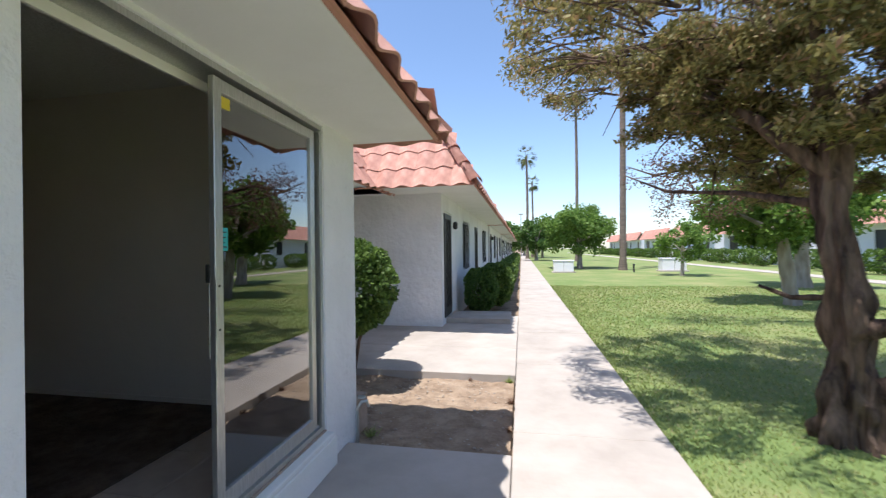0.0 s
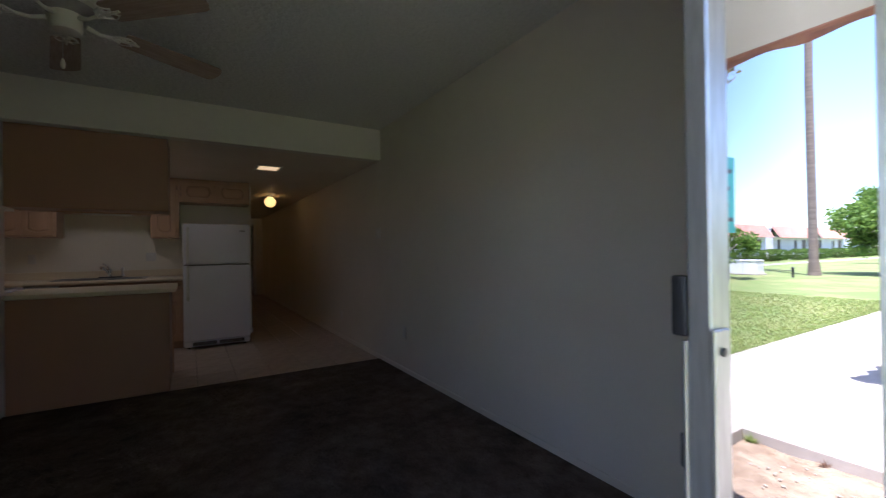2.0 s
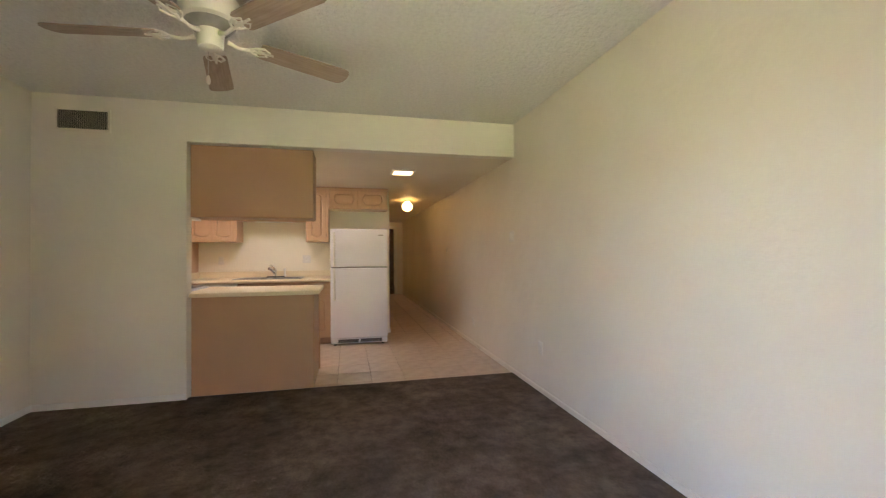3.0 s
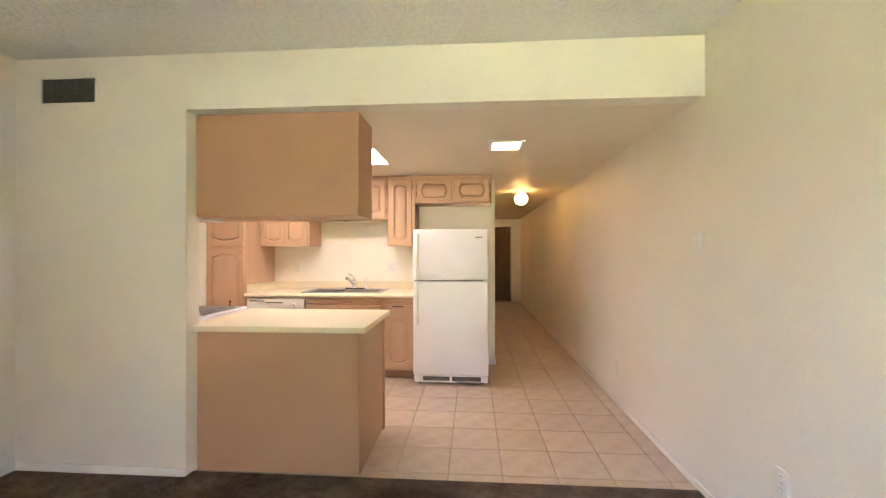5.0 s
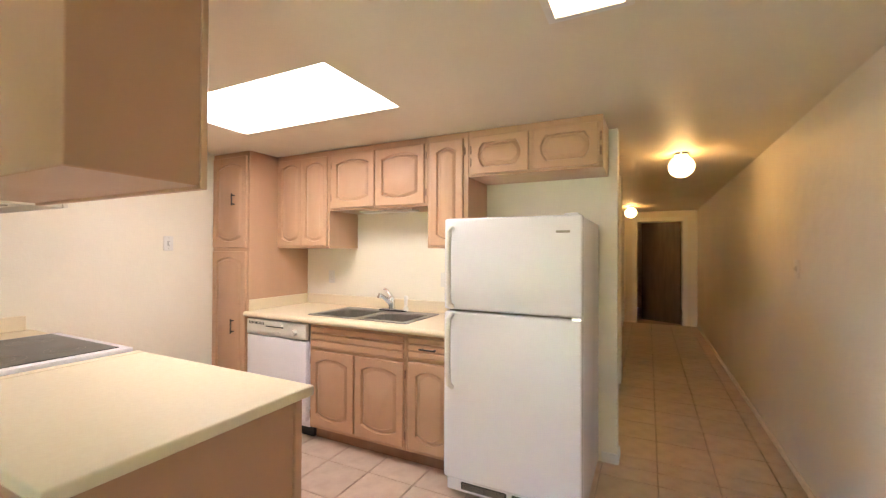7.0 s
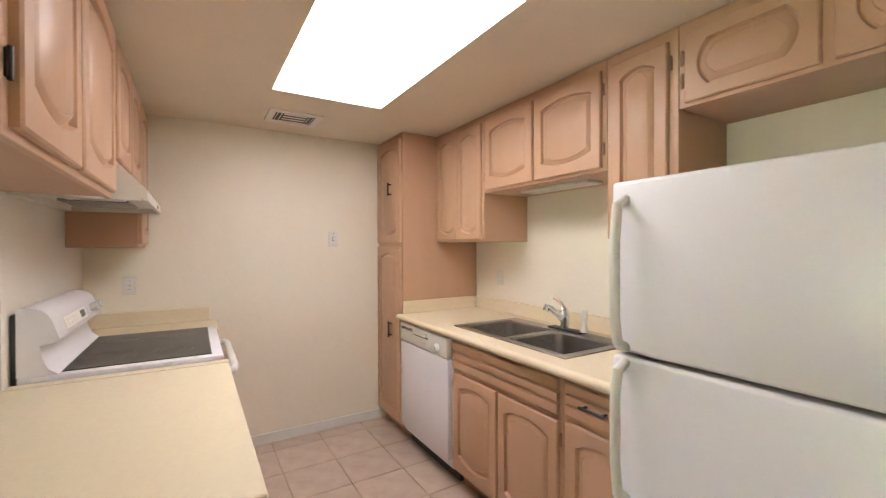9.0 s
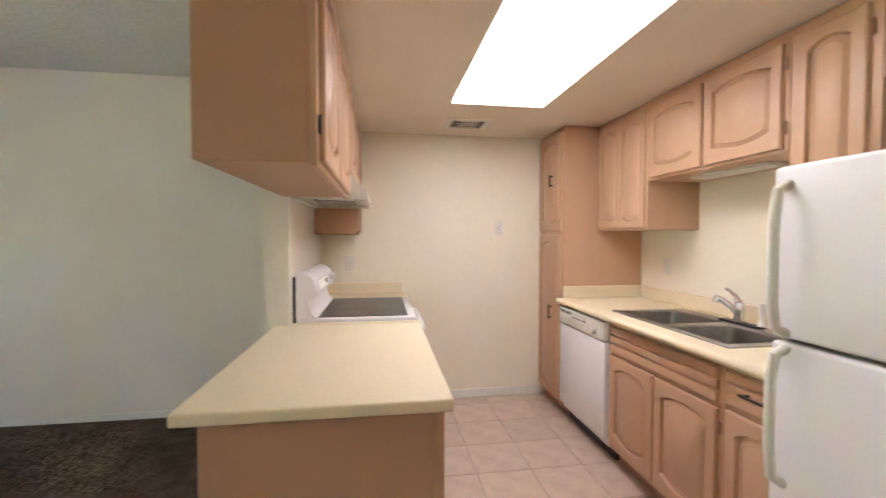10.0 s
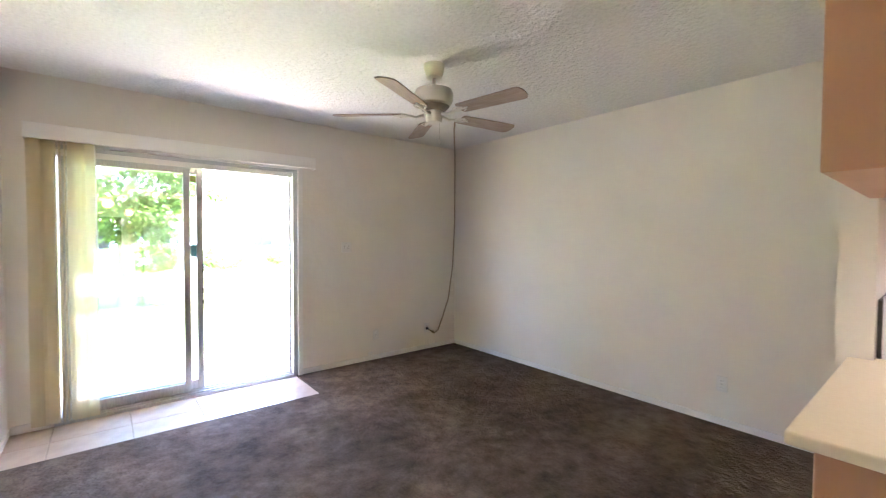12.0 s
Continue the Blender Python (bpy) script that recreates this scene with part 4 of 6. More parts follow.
for k in range(5):
    m = Matrix.Translation((CX, CY, 2.238)) @ Matrix.Rotation(radians(119 + 72 * k), 4, "Z")
    bm = bmesh.new()
    tube(bm, [(0.07, 0, 0), (0.12, 0, -0.012), (0.17, 0.0, -0.004)], [0.011, 0.009, 0.009], 8)
    for sgn in (-1, 1):
        tube(bm, [(0.165, 0, -0.004), (0.19, sgn * 0.03, 0), (0.225, sgn * 0.042, 0.002), (0.255, sgn * 0.022, 0.002), (0.235, sgn * 0.004, 0.002), (0.20, sgn * 0.012, 0.0)], 0.0055, 6)
    tube(bm, [(0.17, 0, -0.004), (0.23, 0, 0.0), (0.28, 0, 0.003)], 0.006, 6)
    bm.transform(m)
    iron = part("blade_iron", bm, FANWHITE, fan, "ivory scrollwork blade bracket")
    bm = bmesh.new()
    outline = [(0.215, -0.048), (0.23, -0.055), (0.645, -0.066), (0.67, -0.060), (0.685, -0.035), (0.69, 0.0), (0.685, 0.035), (0.67, 0.060), (0.645, 0.066), (0.23, 0.055), (0.215, 0.048)]
    lo = [bm.verts.new((x, y, 0.006)) for x, y in outline]
    hi = [bm.verts.new((x, y, 0.012)) for x, y in outline]
    bm.faces.new(lo[::-1])
    bm.faces.new(hi)
    for i in range(len(outline)):
        j = (i + 1) % len(outline)
        bm.faces.new((lo[i], lo[j], hi[j], hi[i]))
    ob = part("blade", bm, BLADE, iron, "pale bleached wood blade")
    ob.matrix_local = Matrix.Translation((0, 0, 0.028)) @ Matrix.Rotation(radians(119 + 72 * k), 4, "Z") @ Matrix.Rotation(radians(-12), 4, "X")
    for v in ob.data.vertices:
        v.co += fan.location
part("pull_chain", tube(bmesh.new(), [(CX - 0.035, CY - 0.02, 2.21), (CX - 0.036, CY - 0.02, 2.08)], 0.0016, 6), CHROME, fan)
part("chain_knob", lathe(bmesh.new(), (CX - 0.036, CY - 0.02, 2.035), [(0.003, 0), (0.009, 0.008), (0.01, 0.02), (0.006, 0.04), (0.002, 0.046)], 12), FANWHITE, fan)

# swag cord from the ceiling to the outlet
cord = thing("swag_cord", (-1.12, -0.43, 0.2), "thin brown lamp cord hanging down the wall corner", "cord")
part("ceiling_run", tube(bmesh.new(), [(-2.22, 0.52, ZL - 0.03), (-2.16, 0.48, ZL - 0.11), (-1.9, 0.25, ZL - 0.15), (-1.5, -0.1, ZL - 0.13), (-1.11, -0.44, ZL - 0.05)], 0.0085, 8), CORD, cord)
part("hook", tube(bmesh.new(), [(-2.23, 0.52, ZL), (-2.23, 0.52, ZL - 0.03), (-2.22, 0.52, ZL - 0.045), (-2.21, 0.52, ZL - 0.03)], 0.0025, 6), CHROME, cord)
part("wall_run", tube(bmesh.new(), [(-1.11, -0.44, ZL - 0.05), (-1.095, -0.455, 2.3), (-1.095, -0.455, 1.6), (-1.10, -0.42, 1.05), (-1.11, -0.34, 0.62), (-1.12, -0.24, 0.40), (-1.125, -0.16, 0.235), (-1.12, -0.10, 0.20), (-1.105, -0.03, 0.25), (-1.095, 0.0, 0.27)], 0.0085, 8), CORD, cord)
part("plug", boxes((-1.115, -1.089, -0.014, 0.014, 0.255, 0.285), bevel=0.004), BLACK, cord)

# air grille on the partition wall
wv = thing("wall_vent", (XW, -0.11, 2.30), "grey metal return air grille high on the wall", "vent")
VY0, VY1, VZ0, VZ1 = -0.29, 0.065, 2.295, 2.445
part("frame", boxes((XW, XW + 0.01, VY0 - 0.02, VY1 + 0.02, VZ0 - 0.02, VZ0), (XW, XW + 0.01, VY0 - 0.02, VY1 + 0.02, VZ1, VZ1 + 0.02), (XW, XW + 0.01, VY0 - 0.02, VY0, VZ0, VZ1), (XW, XW + 0.01, VY1, VY1 + 0.02, VZ0, VZ1)), PAINT, wv)
# black sheet on the wall, painted as shade inside the return duct
part("duct_shade", boxes((XW + 0.0005, XW + 0.002, VY0, VY1, VZ0, VZ1)), BLACK, wv)
for k in range(24):
    y = VY0 + 0.01 + k * 0.0146
    bm = boxes((-0.006, 0.006, -0.001, 0.001, VZ0, VZ1))
    bm.transform(Matrix.Translation((XW + 0.008, y, 0)) @ Matrix.Rotation(radians(50), 4, "Z"))
    part("louvre", bm, GREYVENT, wv)

# hallway door
BROWNDOOR = material("brown_stained_door", (0.22, 0.155, 0.105), 0.5, (0.17, 0.115, 0.078), 8, 0.08, 30, stretch=(3, 3, 0.3))
hd = thing("door_2", (-13.85, 3.0, 0.0), "plain brown hallway door standing ajar in its white frame", "door", kind="structure")
part("casing", boxes((-13.80, -13.785, 2.555, 2.62, 0, 2.115), (-13.80, -13.785, 3.45, 3.515, 0, 2.115), (-13.80, -13.785, 2.62, 3.45, 2.05, 2.115)), TRIM, hd)
part("jamb", boxes((-13.92, -13.80, 2.62, 2.635, 0, 2.05), (-13.92, -13.80, 3.435, 3.45, 0, 2.05), (-13.92, -13.80, 2.635, 3.435, 2.035, 2.05)), TRIM, hd)
bm = boxes((-0.78, 0.0, -0.018, 0.018, 0.01, 2.03), bevel=0.002)
bm.transform(Matrix.Translation((-13.93, 3.41, 0)) @ Matrix.Rotation(radians(62), 4, "Z"))
leaf = part("leaf", bm, BROWNDOOR, hd, "brown stained flush door leaf")
bm = lathe(bmesh.new(), (0, 0, 0), [(0.012, 0), (0.012, 0.03), (0.028, 0.04), (0.03, 0.055), (0.015, 0.068)], 16)
bm.transform(Matrix.Translation((-13.93, 3.41, 1.0)) @ Matrix.Rotation(radians(62), 4, "Z") @ Matrix.Translation((-0.71, 0.018, 0)) @ Matrix.Rotation(radians(-90), 4, "X"))
part("knob", bm, CHROME, leaf, "metal door knob")
for z in (0.25, 1.05, 1.85):
    part("hinge", boxes((-13.90, -13.86, 3.425, 3.436, z - 0.05, z + 0.05)), CHROME, hd)


# ---- outside: paving ----
def paving(name, label, *rows):
    return solid(name, boxes(*rows, bevel=0.006), CONCRETE, label, "pavement", kind="structure", smooth=False)


path = thing("pavement", (0.95, 10.0, G), "pale concrete footpath with narrow joints", "pavement", kind="structure")
k = 0
y = -42.3
while y < 130:
    w = 2.02
    part("slab", boxes((0.372, 1.54, y, y + w - 0.012, G - 0.15, G + (0.003 if k % 3 == 1 else 0.0)), bevel=0.006), CONCRETE, path, smooth=False)
    y += w
    k += 1
    if y > 34:
        part("slab", boxes((0.372, 1.54, y, 130, G - 0.15, G)), CONCRETE, path, smooth=False)
        break
solid("path_joint_bed", boxes((0.38, 1.53, -42, 34.5, G - 0.14, G - 0.008)), DIRT, "dark earth in the path joints", "joint", kind="structure", smooth=False)
paving("patio", "concrete patio slab below the sliding door", (XO, 0.366, -14, 3.78, G - 0.15, G - 0.004))
paving("landing", "concrete landing between the homes", (-4.2, 0.366, 5.62, 6.9, G - 0.15, G + 0.012), (-4.2, 0.366, 6.912, 9.86, G - 0.15, G + 0.012))
paving("door_step", "raised concrete step at the neighbouring door", (-1.03, 0.22, 8.86, 9.85, G + 0.012, G + 0.11))
solid("door_sill", boxes((XO - 0.002, XO + 0.065, 1.60, 3.47, G - 0.004, -0.055), (XO - 0.04, XO + 0.06, 1.72, D1, -0.055, -0.02), bevel=0.006), SOFFIT, "white painted concrete door sill", "sill", kind="structure")
bm = bmesh.new()
bmesh.ops.create_grid(bm, x_segments=70, y_segments=70, size=0.5)
for v in bm.verts:
    v.co = Vector((-1.95 + v.co.x * 4.6, 4.7 + v.co.y * 1.92, G - 0.075))
    v.co.z += 0.022 * noise.noise(v.co * 2.2) + 0.016 * noise.noise(v.co * 7) + 0.008 * noise.noise(v.co * 23)
solid("dirt_bed", bm, DIRT, "bare dry dirt bed beside the path", "soil", kind="structure")
bm = bmesh.new()
random.seed(7)
for k in range(420):
    x, y, r = random.uniform(-1.6, 0.34), random.uniform(3.82, 5.6), random.uniform(0.004, 0.016)
    bmesh.ops.create_icosphere(bm, subdivisions=1, radius=r, matrix=Matrix.Translation((x, y, G - 0.07)) @ Matrix.Diagonal((1, random.uniform(0.6, 1), 0.6, 1)))
tagged(solid("pebbles", bm, material("pale_pebble", (0.45, 0.38, 0.3), 0.9, (0.3, 0.24, 0.19), 30), "scattered pebbles and dry clods on the dirt", "pebbles"), kind="stuff")

# ---- roofs ----
TW, TC = 0.33, 0.40      # tile width, course


def roof_tile_mesh(name, mat):
    """One S-shaped clay tile: x across, y up the slope, z out of it."""
    bm = bmesh.new()
    n = 8
    rows = []
    for y, up in ((0.0, 0.018), (0.46, 0.0)):
        top = [bm.verts.new((TW * (k / n - 0.5) * 1.04, y, up + 0.031 * math.cos(math.tau * k / n + math.pi) + 0.03)) for k in range(n + 1)]
        rows.append(top)
    low = [bm.verts.new((v.co.x, 0.0, v.co.z - 0.016)) for v in rows[0]]
    for k in range(n):
        bm.faces.new((rows[0][k], rows[0][k + 1], rows[1][k + 1], rows[1][k]))
        bm.faces.new((low[k], low[k + 1], rows[0][k + 1], rows[0][k]))
    back = [bm.verts.new((v.co.x, 0.30, v.co.z - 0.018)) for v in rows[0]]
    for k in range(n):
        bm.faces.new((back[k], back[k + 1], low[k + 1], low[k]))
    return mesh_of(name, bm, mat)


TILE_MESH = roof_tile_mesh("roof_tile", CLAY)


def slope_frame(origin, along, up):
    """Axes of a roof face: x along the eave, y up the slope, z out."""
    along, up = Vector(along).normalized(), Vector(up).normalized()
    out = along.cross(up).normalized()
    m = Matrix((along, up, out)).transposed().to_4x4()
    m.translation = Vector(origin)
    return m


def tiled_face(parent, origin, along, up, length, slope, near, hip0=0.0, hip1=0.0, courses=4):
    """Courses of tiles on a roof face; hip0, hip1: how far the hips run in at either end for each metre of slope.
    Tiles whose place along the eave is within near are parts, the rest is joined."""
    m = slope_frame(origin, along, up)
    bm = bmesh.new()
    any_far = False
    for c in range(courses):
        s = c * TC
        a, b = hip0 * s, length - hip1 * s
        k0 = math.floor(a / TW)
        for k in range(k0, math.ceil(b / TW)):
            u = (k + 0.5) * TW
            if u < a + 0.02 or u > b - 0.02:
                continue
            local = m @ Matrix.Translation((u, s - 0.05, 0.004 * math.sin(k * 2.7 + c)))
            if near[0] <= u <= near[1]:
                ob = new("roof_tile", TILE_MESH)
                ob.parent = parent
                ob.matrix_local = Matrix.Translation(-parent.location) @ local
            else:
                any_far = True
                t = bmesh.new()
                t.from_mesh(TILE_MESH)
                t.transform(local)
                tmp = bpy.data.meshes.new("t")
                t.to_mesh(tmp)
                t.free()
                bm.from_mesh(tmp)
                bpy.data.meshes.remove(tmp)
    if any_far:
        tagged(part("roof_tiles", bm, CLAY_JOINED, parent), kind="stuff")
    else:
        bm.free()
    # deck under the tiles
    bm = bmesh.new()
    S = courses * TC
    q = [m @ Vector(p) for p in ((0, 0, -0.012), (length, 0, -0.012), (length - hip1 * S, S, -0.012), (hip0 * S, S, -0.012))]
    w = [m @ Vector(p) for p in ((0, 0, -0.04), (length, 0, -0.04), (length - hip1 * S, S, -0.04), (hip0 * S, S, -0.04))]
    vs = [bm.verts.new(p) for p in q]
    ws = [bm.verts.new(p) for p in w]
    bm.faces.new(vs)
    bm.faces.new(ws[::-1])
    for i in range(4):
        j = (i + 1) % 4
        bm.faces.new((vs[i], ws[i], ws[j], vs[j]))
    part("roof_deck", bm, CLAY_JOINED, parent, smooth=False)


def hip_caps(parent, a, b):
    a, b = Vector(a), Vector(b)
    d = b - a
    n = max(2, int(d.length / 0.36))
    for k in range(n):
        bm = bmesh.new()
        p, q = a + d * (k / n), a + d * ((k + 1.15) / n)
        u = d.normalized()
        side = u.cross(Vector((0, 0, 1))).normalized()
        up = side.cross(u)
        r0, r1 = [], []
        for i in range(9):
            ang = math.pi * i / 8
            r0.append(bm.verts.new(p + side * (math.cos(ang) * 0.125) + up * (math.sin(ang) * 0.10 + 0.02)))
            r1.append(bm.verts.new(q + side * (math.cos(ang) * 0.095) + up * (math.sin(ang) * 0.07 + 0.02)))
        for i in range(8):
            bm.faces.new((r0[i], r0[i + 1], r1[i + 1], r1[i]))
        bmesh.ops.solidify(bm, geom=bm.faces[:], thickness=0.014)
        part("hip_tile", bm, CLAY, parent)


RUN, RISE = 0.76, 1.17      # the steep tiled skirt round each flat roof
SL = math.hypot(RUN, RISE)
H = RUN / SL
ex, ez, ey = -0.19, 2.135, 4.12
OWN_RUN, OWN_RISE = 0.90, 1.06
OWN_H = OWN_RUN / math.hypot(OWN_RUN, OWN_RISE)
mr = thing("tiled_roof", (-0.5, 0.0, ez), "red clay tiled mansard eave of the home", "roof", kind="structure")
tiled_face(mr, (ex, -14, ez), (0, 1, 0), (-OWN_RUN, 0, OWN_RISE), ey + 14, SL, (14.0, 18.3), 0.0, OWN_H)
tiled_face(mr, (ex, ey, ez), (-1, 0, 0), (0, -OWN_RUN, OWN_RISE), 4.5, SL, (-1, 3.0), OWN_H, 0.0)
hip_caps(mr, (ex, ey, ez), (ex - OWN_RUN * 1.1, ey - OWN_RUN * 1.1, ez + OWN_RISE * 1.1))
solid("soffit", boxes((XO, ex - 0.045, -14, 4.04, 2.11, 2.13), (-4.6, XO, 3.96, 4.04, 2.11, 2.13)), SOFFIT, "plain white painted eave soffit", "soffit", kind="structure", smooth=False)
solid("fascia", boxes((ex - 0.045, ex - 0.02, -14, 4.065, 2.112, 2.14), (-4.6, ex - 0.045, 4.04, 4.065, 2.112, 2.14), bevel=0.003), CLAY_JOINED, "narrow red brown fascia board", "fascia", kind="structure")

# ---- the neighbouring row ----
NX, NY = -1.03, 8.45


def pierced_wall(x, spans, y0, y1, z0, z1, t=-0.2):
    """A wall from the plane x to x + t with openings (y0, y1, z0, z1) cut through it."""
    ys = sorted({y0, y1, *(v for p in spans for v in p[:2])})
    zs = sorted({z0, z1, *(v for p in spans for v in p[2:])})
    return welded(sorted((x, x + t)), ys, zs, lambda a, b, c: not any(p[0] < b < p[1] and p[2] < c < p[3] for p in spans))


SCREEN = material("black_security_screen", (0.02, 0.02, 0.022), 0.5, (0.03, 0.03, 0.03), 20)
# near-black colour standing in for the shade of unlit rooms
DARKROOM = material("painted_room_shade", (0.05, 0.045, 0.04), 0.9, (0.04, 0.035, 0.03), 5)
UNIT = 12.0
for u in range(5):
    o = u * UNIT
    spans = [(NY + 0.22 + o, NY + 1.02 + o, -0.13, 1.98), (NY + 2.85 + o, NY + 4.0 + o, 0.74, 1.90), (NY + 5.6 + o, NY + 6.4 + o, -0.13, 1.98), (NY + 8.2 + o, NY + 9.6 + o, 0.74, 1.90)]
    nb = thing("neighbour_home", (NX - 2, NY + 4 + o, G), "white stucco single-storey home in the row" if u else "white stucco neighbouring home with dark screen door", "house", "row of homes")
    part("front_wall", pierced_wall(NX, spans, NY + o, NY + 10.9 + o, -0.35, 2.42), STUCCO, nb, smooth=False)
    part("side_wall", boxes((-7.5, NX - 0.2, NY + o, NY + 0.2 + o, -0.35, 2.42)), STUCCO, nb, smooth=False)
    part("far_side_wall", boxes((-7.5, NX - 0.2, NY + 10.7 + o, NY + 10.9 + o, -0.35, 2.42)), STUCCO, nb, smooth=False)
    part("recess_wall", boxes((-3.0, -2.8, NY + 10.9 + o, NY + UNIT + o, -0.35, 2.42)), STUCCO, nb, smooth=False)
    # thin dark sheet behind the openings, its room shade painted on
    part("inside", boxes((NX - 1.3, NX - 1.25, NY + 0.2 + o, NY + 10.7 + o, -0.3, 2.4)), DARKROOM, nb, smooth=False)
    part("flat_roof", boxes((-7.5, NX, NY - 0.3 + o, NY + 11.2 + o, 3.3, 3.42)), ROOFING, nb, smooth=False)
    part("soffit", boxes((-7.5, NX + 0.72, NY - 0.96 + o, NY + 11.4 + o, 2.29, 2.31)), SOFFIT, nb, smooth=False)
    nx_e, ny_e, nz_e = NX + 0.76, NY - 1.01 + o, 2.29
    tiled_face(nb, (nx_e, ny_e, nz_e), (0, 1, 0), (-RUN, 0, RISE), 12.4, SL, (0, 8.0) if u == 0 else (-9, -8), H, 0.0)
    tiled_face(nb, (nx_e - 6.0, ny_e, nz_e), (1, 0, 0), (0, RUN, RISE), 6.0, SL, (2.0, 6.0) if u == 0 else (-9, -8), 0.0, H)
    hip_caps(nb, (nx_e, ny_e, nz_e), (nx_e - RUN * 1.1, ny_e + RUN * 1.1, nz_e + RISE * 1.1))
    for a, b, lo, hi in (spans[0], spans[2]):
        dd = part("screen_door", boxes((NX - 0.012, NX + 0.02, a + 0.01, a + 0.11, lo + 0.02, hi - 0.05), (NX - 0.012, NX + 0.02, b - 0.11, b - 0.01, lo + 0.02, hi - 0.05), (NX - 0.012, NX + 0.02, a + 0.11, b - 0.11, lo + 0.02, lo + 0.2), (NX - 0.012, NX + 0.02, a + 0.11, b - 0.11, hi - 0.15, hi - 0.05)), SCREEN, nb, "black iron security screen door")
        part("mesh", boxes((NX - 0.002, NX + 0.006, a + 0.11, b - 0.11, lo + 0.2, hi - 0.15)), SCREEN, dd)
        for k in range(5):
            part("bar", boxes((NX + 0.006, NX + 0.018, a + 0.18 + k * 0.105, a + 0.195 + k * 0.105, lo + 0.2, hi - 0.15)), SCREEN, dd)
        part("door_frame", boxes((NX - 0.16, NX - 0.015, a, a + 0.05, lo, hi), (NX - 0.16, NX - 0.015, b - 0.05, b, lo, hi), (NX - 0.16, NX - 0.015, a + 0.05, b - 0.05, hi - 0.05, hi)), TRIM, nb)
    for a, b, lo, hi in (spans[1], spans[3]):
        ww = part("window", boxes((NX - 0.14, NX - 0.10, a, a + 0.05, lo, hi), (NX - 0.14, NX - 0.10, b - 0.05, b, lo, hi), (NX - 0.14, NX - 0.10, a + 0.05, b - 0.05, lo, lo + 0.05), (NX - 0.14, NX - 0.10, a + 0.05, b - 0.05, hi - 0.05, hi), (NX - 0.135, NX - 0.105, (a + b) / 2 - 0.02, (a + b) / 2 + 0.02, lo + 0.05, hi - 0.05)), SCREEN, nb, "dark framed window")
        part("pane", boxes((NX - 0.125, NX - 0.118, a + 0.05, b - 0.05, lo + 0.05, hi - 0.05)), COOKTOP, ww)
        for k in range(7):
            part("grille_bar", boxes((NX + 0.02, NX + 0.032, a + 0.05 + (b - a - 0.1) * k / 6 - 0.006, a + 0.05 + (b - a - 0.1) * k / 6 + 0.006, lo - 0.05, hi + 0.05)), SCREEN, ww)
        part("grille_rail", boxes((NX + 0.001, NX + 0.02, a, b, lo + 0.03, lo + 0.05), (NX + 0.001, NX + 0.02, a, b, hi - 0.05, hi - 0.03)), SCREEN, ww)
    part("porch_lamp", lathe(bmesh.new(), (NX + 0.05, NY + 1.35 + o, 1.66), [(0.02, 0), (0.05, 0.03), (0.055, 0.14), (0.02, 0.17)], 10), SCREEN, nb)
# recess between the two homes
rw = thing("recess_building", (-3.2, 6.2, G), "white stucco wall set back between the homes", "wall", kind="structure")
part("wall", boxes((-3.4, -3.2, 3.96, NY, -0.35, 2.42)), STUCCO, rw, smooth=False)
part("soffit", boxes((-3.2, -2.05, 3.98, NY - 0.2, 2.29, 2.31)), SOFFIT, rw, smooth=False)
tiled_face(rw, (-2.0, 4.2, 2.29), (0, 1, 0), (-RUN, 0, RISE), 4.3, SL, (2.0, 4.3))

# hose tap at the corner of the home
hb_ = thing("hose_tap", (XO + 0.02, 3.93, -0.22), "old painted hose tap at the wall corner", "tap")
part("pipe", tube(bmesh.new(), [(XO + 0.02, 3.93, G - 0.08), (XO + 0.02, 3.93, -0.06), (XO + 0.05, 3.95, 0.0)], 0.013, 8), ALUMINIUM, hb_)
part("spout", tube(bmesh.new(), [(XO + 0.045, 3.95, -0.005), (XO + 0.085, 3.97, 0.0), (XO + 0.10, 3.98, -0.05)], [0.014, 0.013, 0.012], 8), ALUMINIUM, hb_)
part("handle", lathe(bmesh.new(), (XO + 0.05, 3.95, 0.03), [(0.03, 0.0), (0.034, 0.006), (0.03, 0.012), (0.006, 0.014)], 12), ALUMINIUM, hb_)


# ---- plants ----
def leaf_material(name, a, b, c=None):
    """Foliage whose colour differs from leaf to leaf."""
    m = bpy.data.materials.new(name)
    m.use_nodes = True
    n, l = m.node_tree.nodes, m.node_tree.links
    p = n["Principled BSDF"]
    p.inputs["Roughness"].default_value = 0.55
    p.inputs["Specular IOR Level"].default_value = 0.3
    geo = n.new("ShaderNodeNewGeometry")
    ramp = n.new("ShaderNodeValToRGB")
    ramp.color_ramp.elements[0].color, ramp.color_ramp.elements[1].color = (*a, 1), (*b, 1)
    if c:
        e = ramp.color_ramp.elements.new(0.8)
        e.color = (*b, 1)
        ramp.color_ramp.elements[2].color = (*c, 1)
    l.new(geo.outputs["Random Per Island"], ramp.inputs[0])
    l.new(ramp.outputs[0], p.inputs["Base Color"])
    t = n.new("ShaderNodeBsdfTranslucent")
    l.new(ramp.outputs[0], t.inputs["Color"])
    x = n.new("ShaderNodeMixShader")
    x.inputs[0].default_value = 0.4
    l.new(p.outputs[0], x.inputs[1])
    l.new(t.outputs[0], x.inputs[2])
    l.new(x.outputs[0], n["Material Output"].inputs[0])
    return m


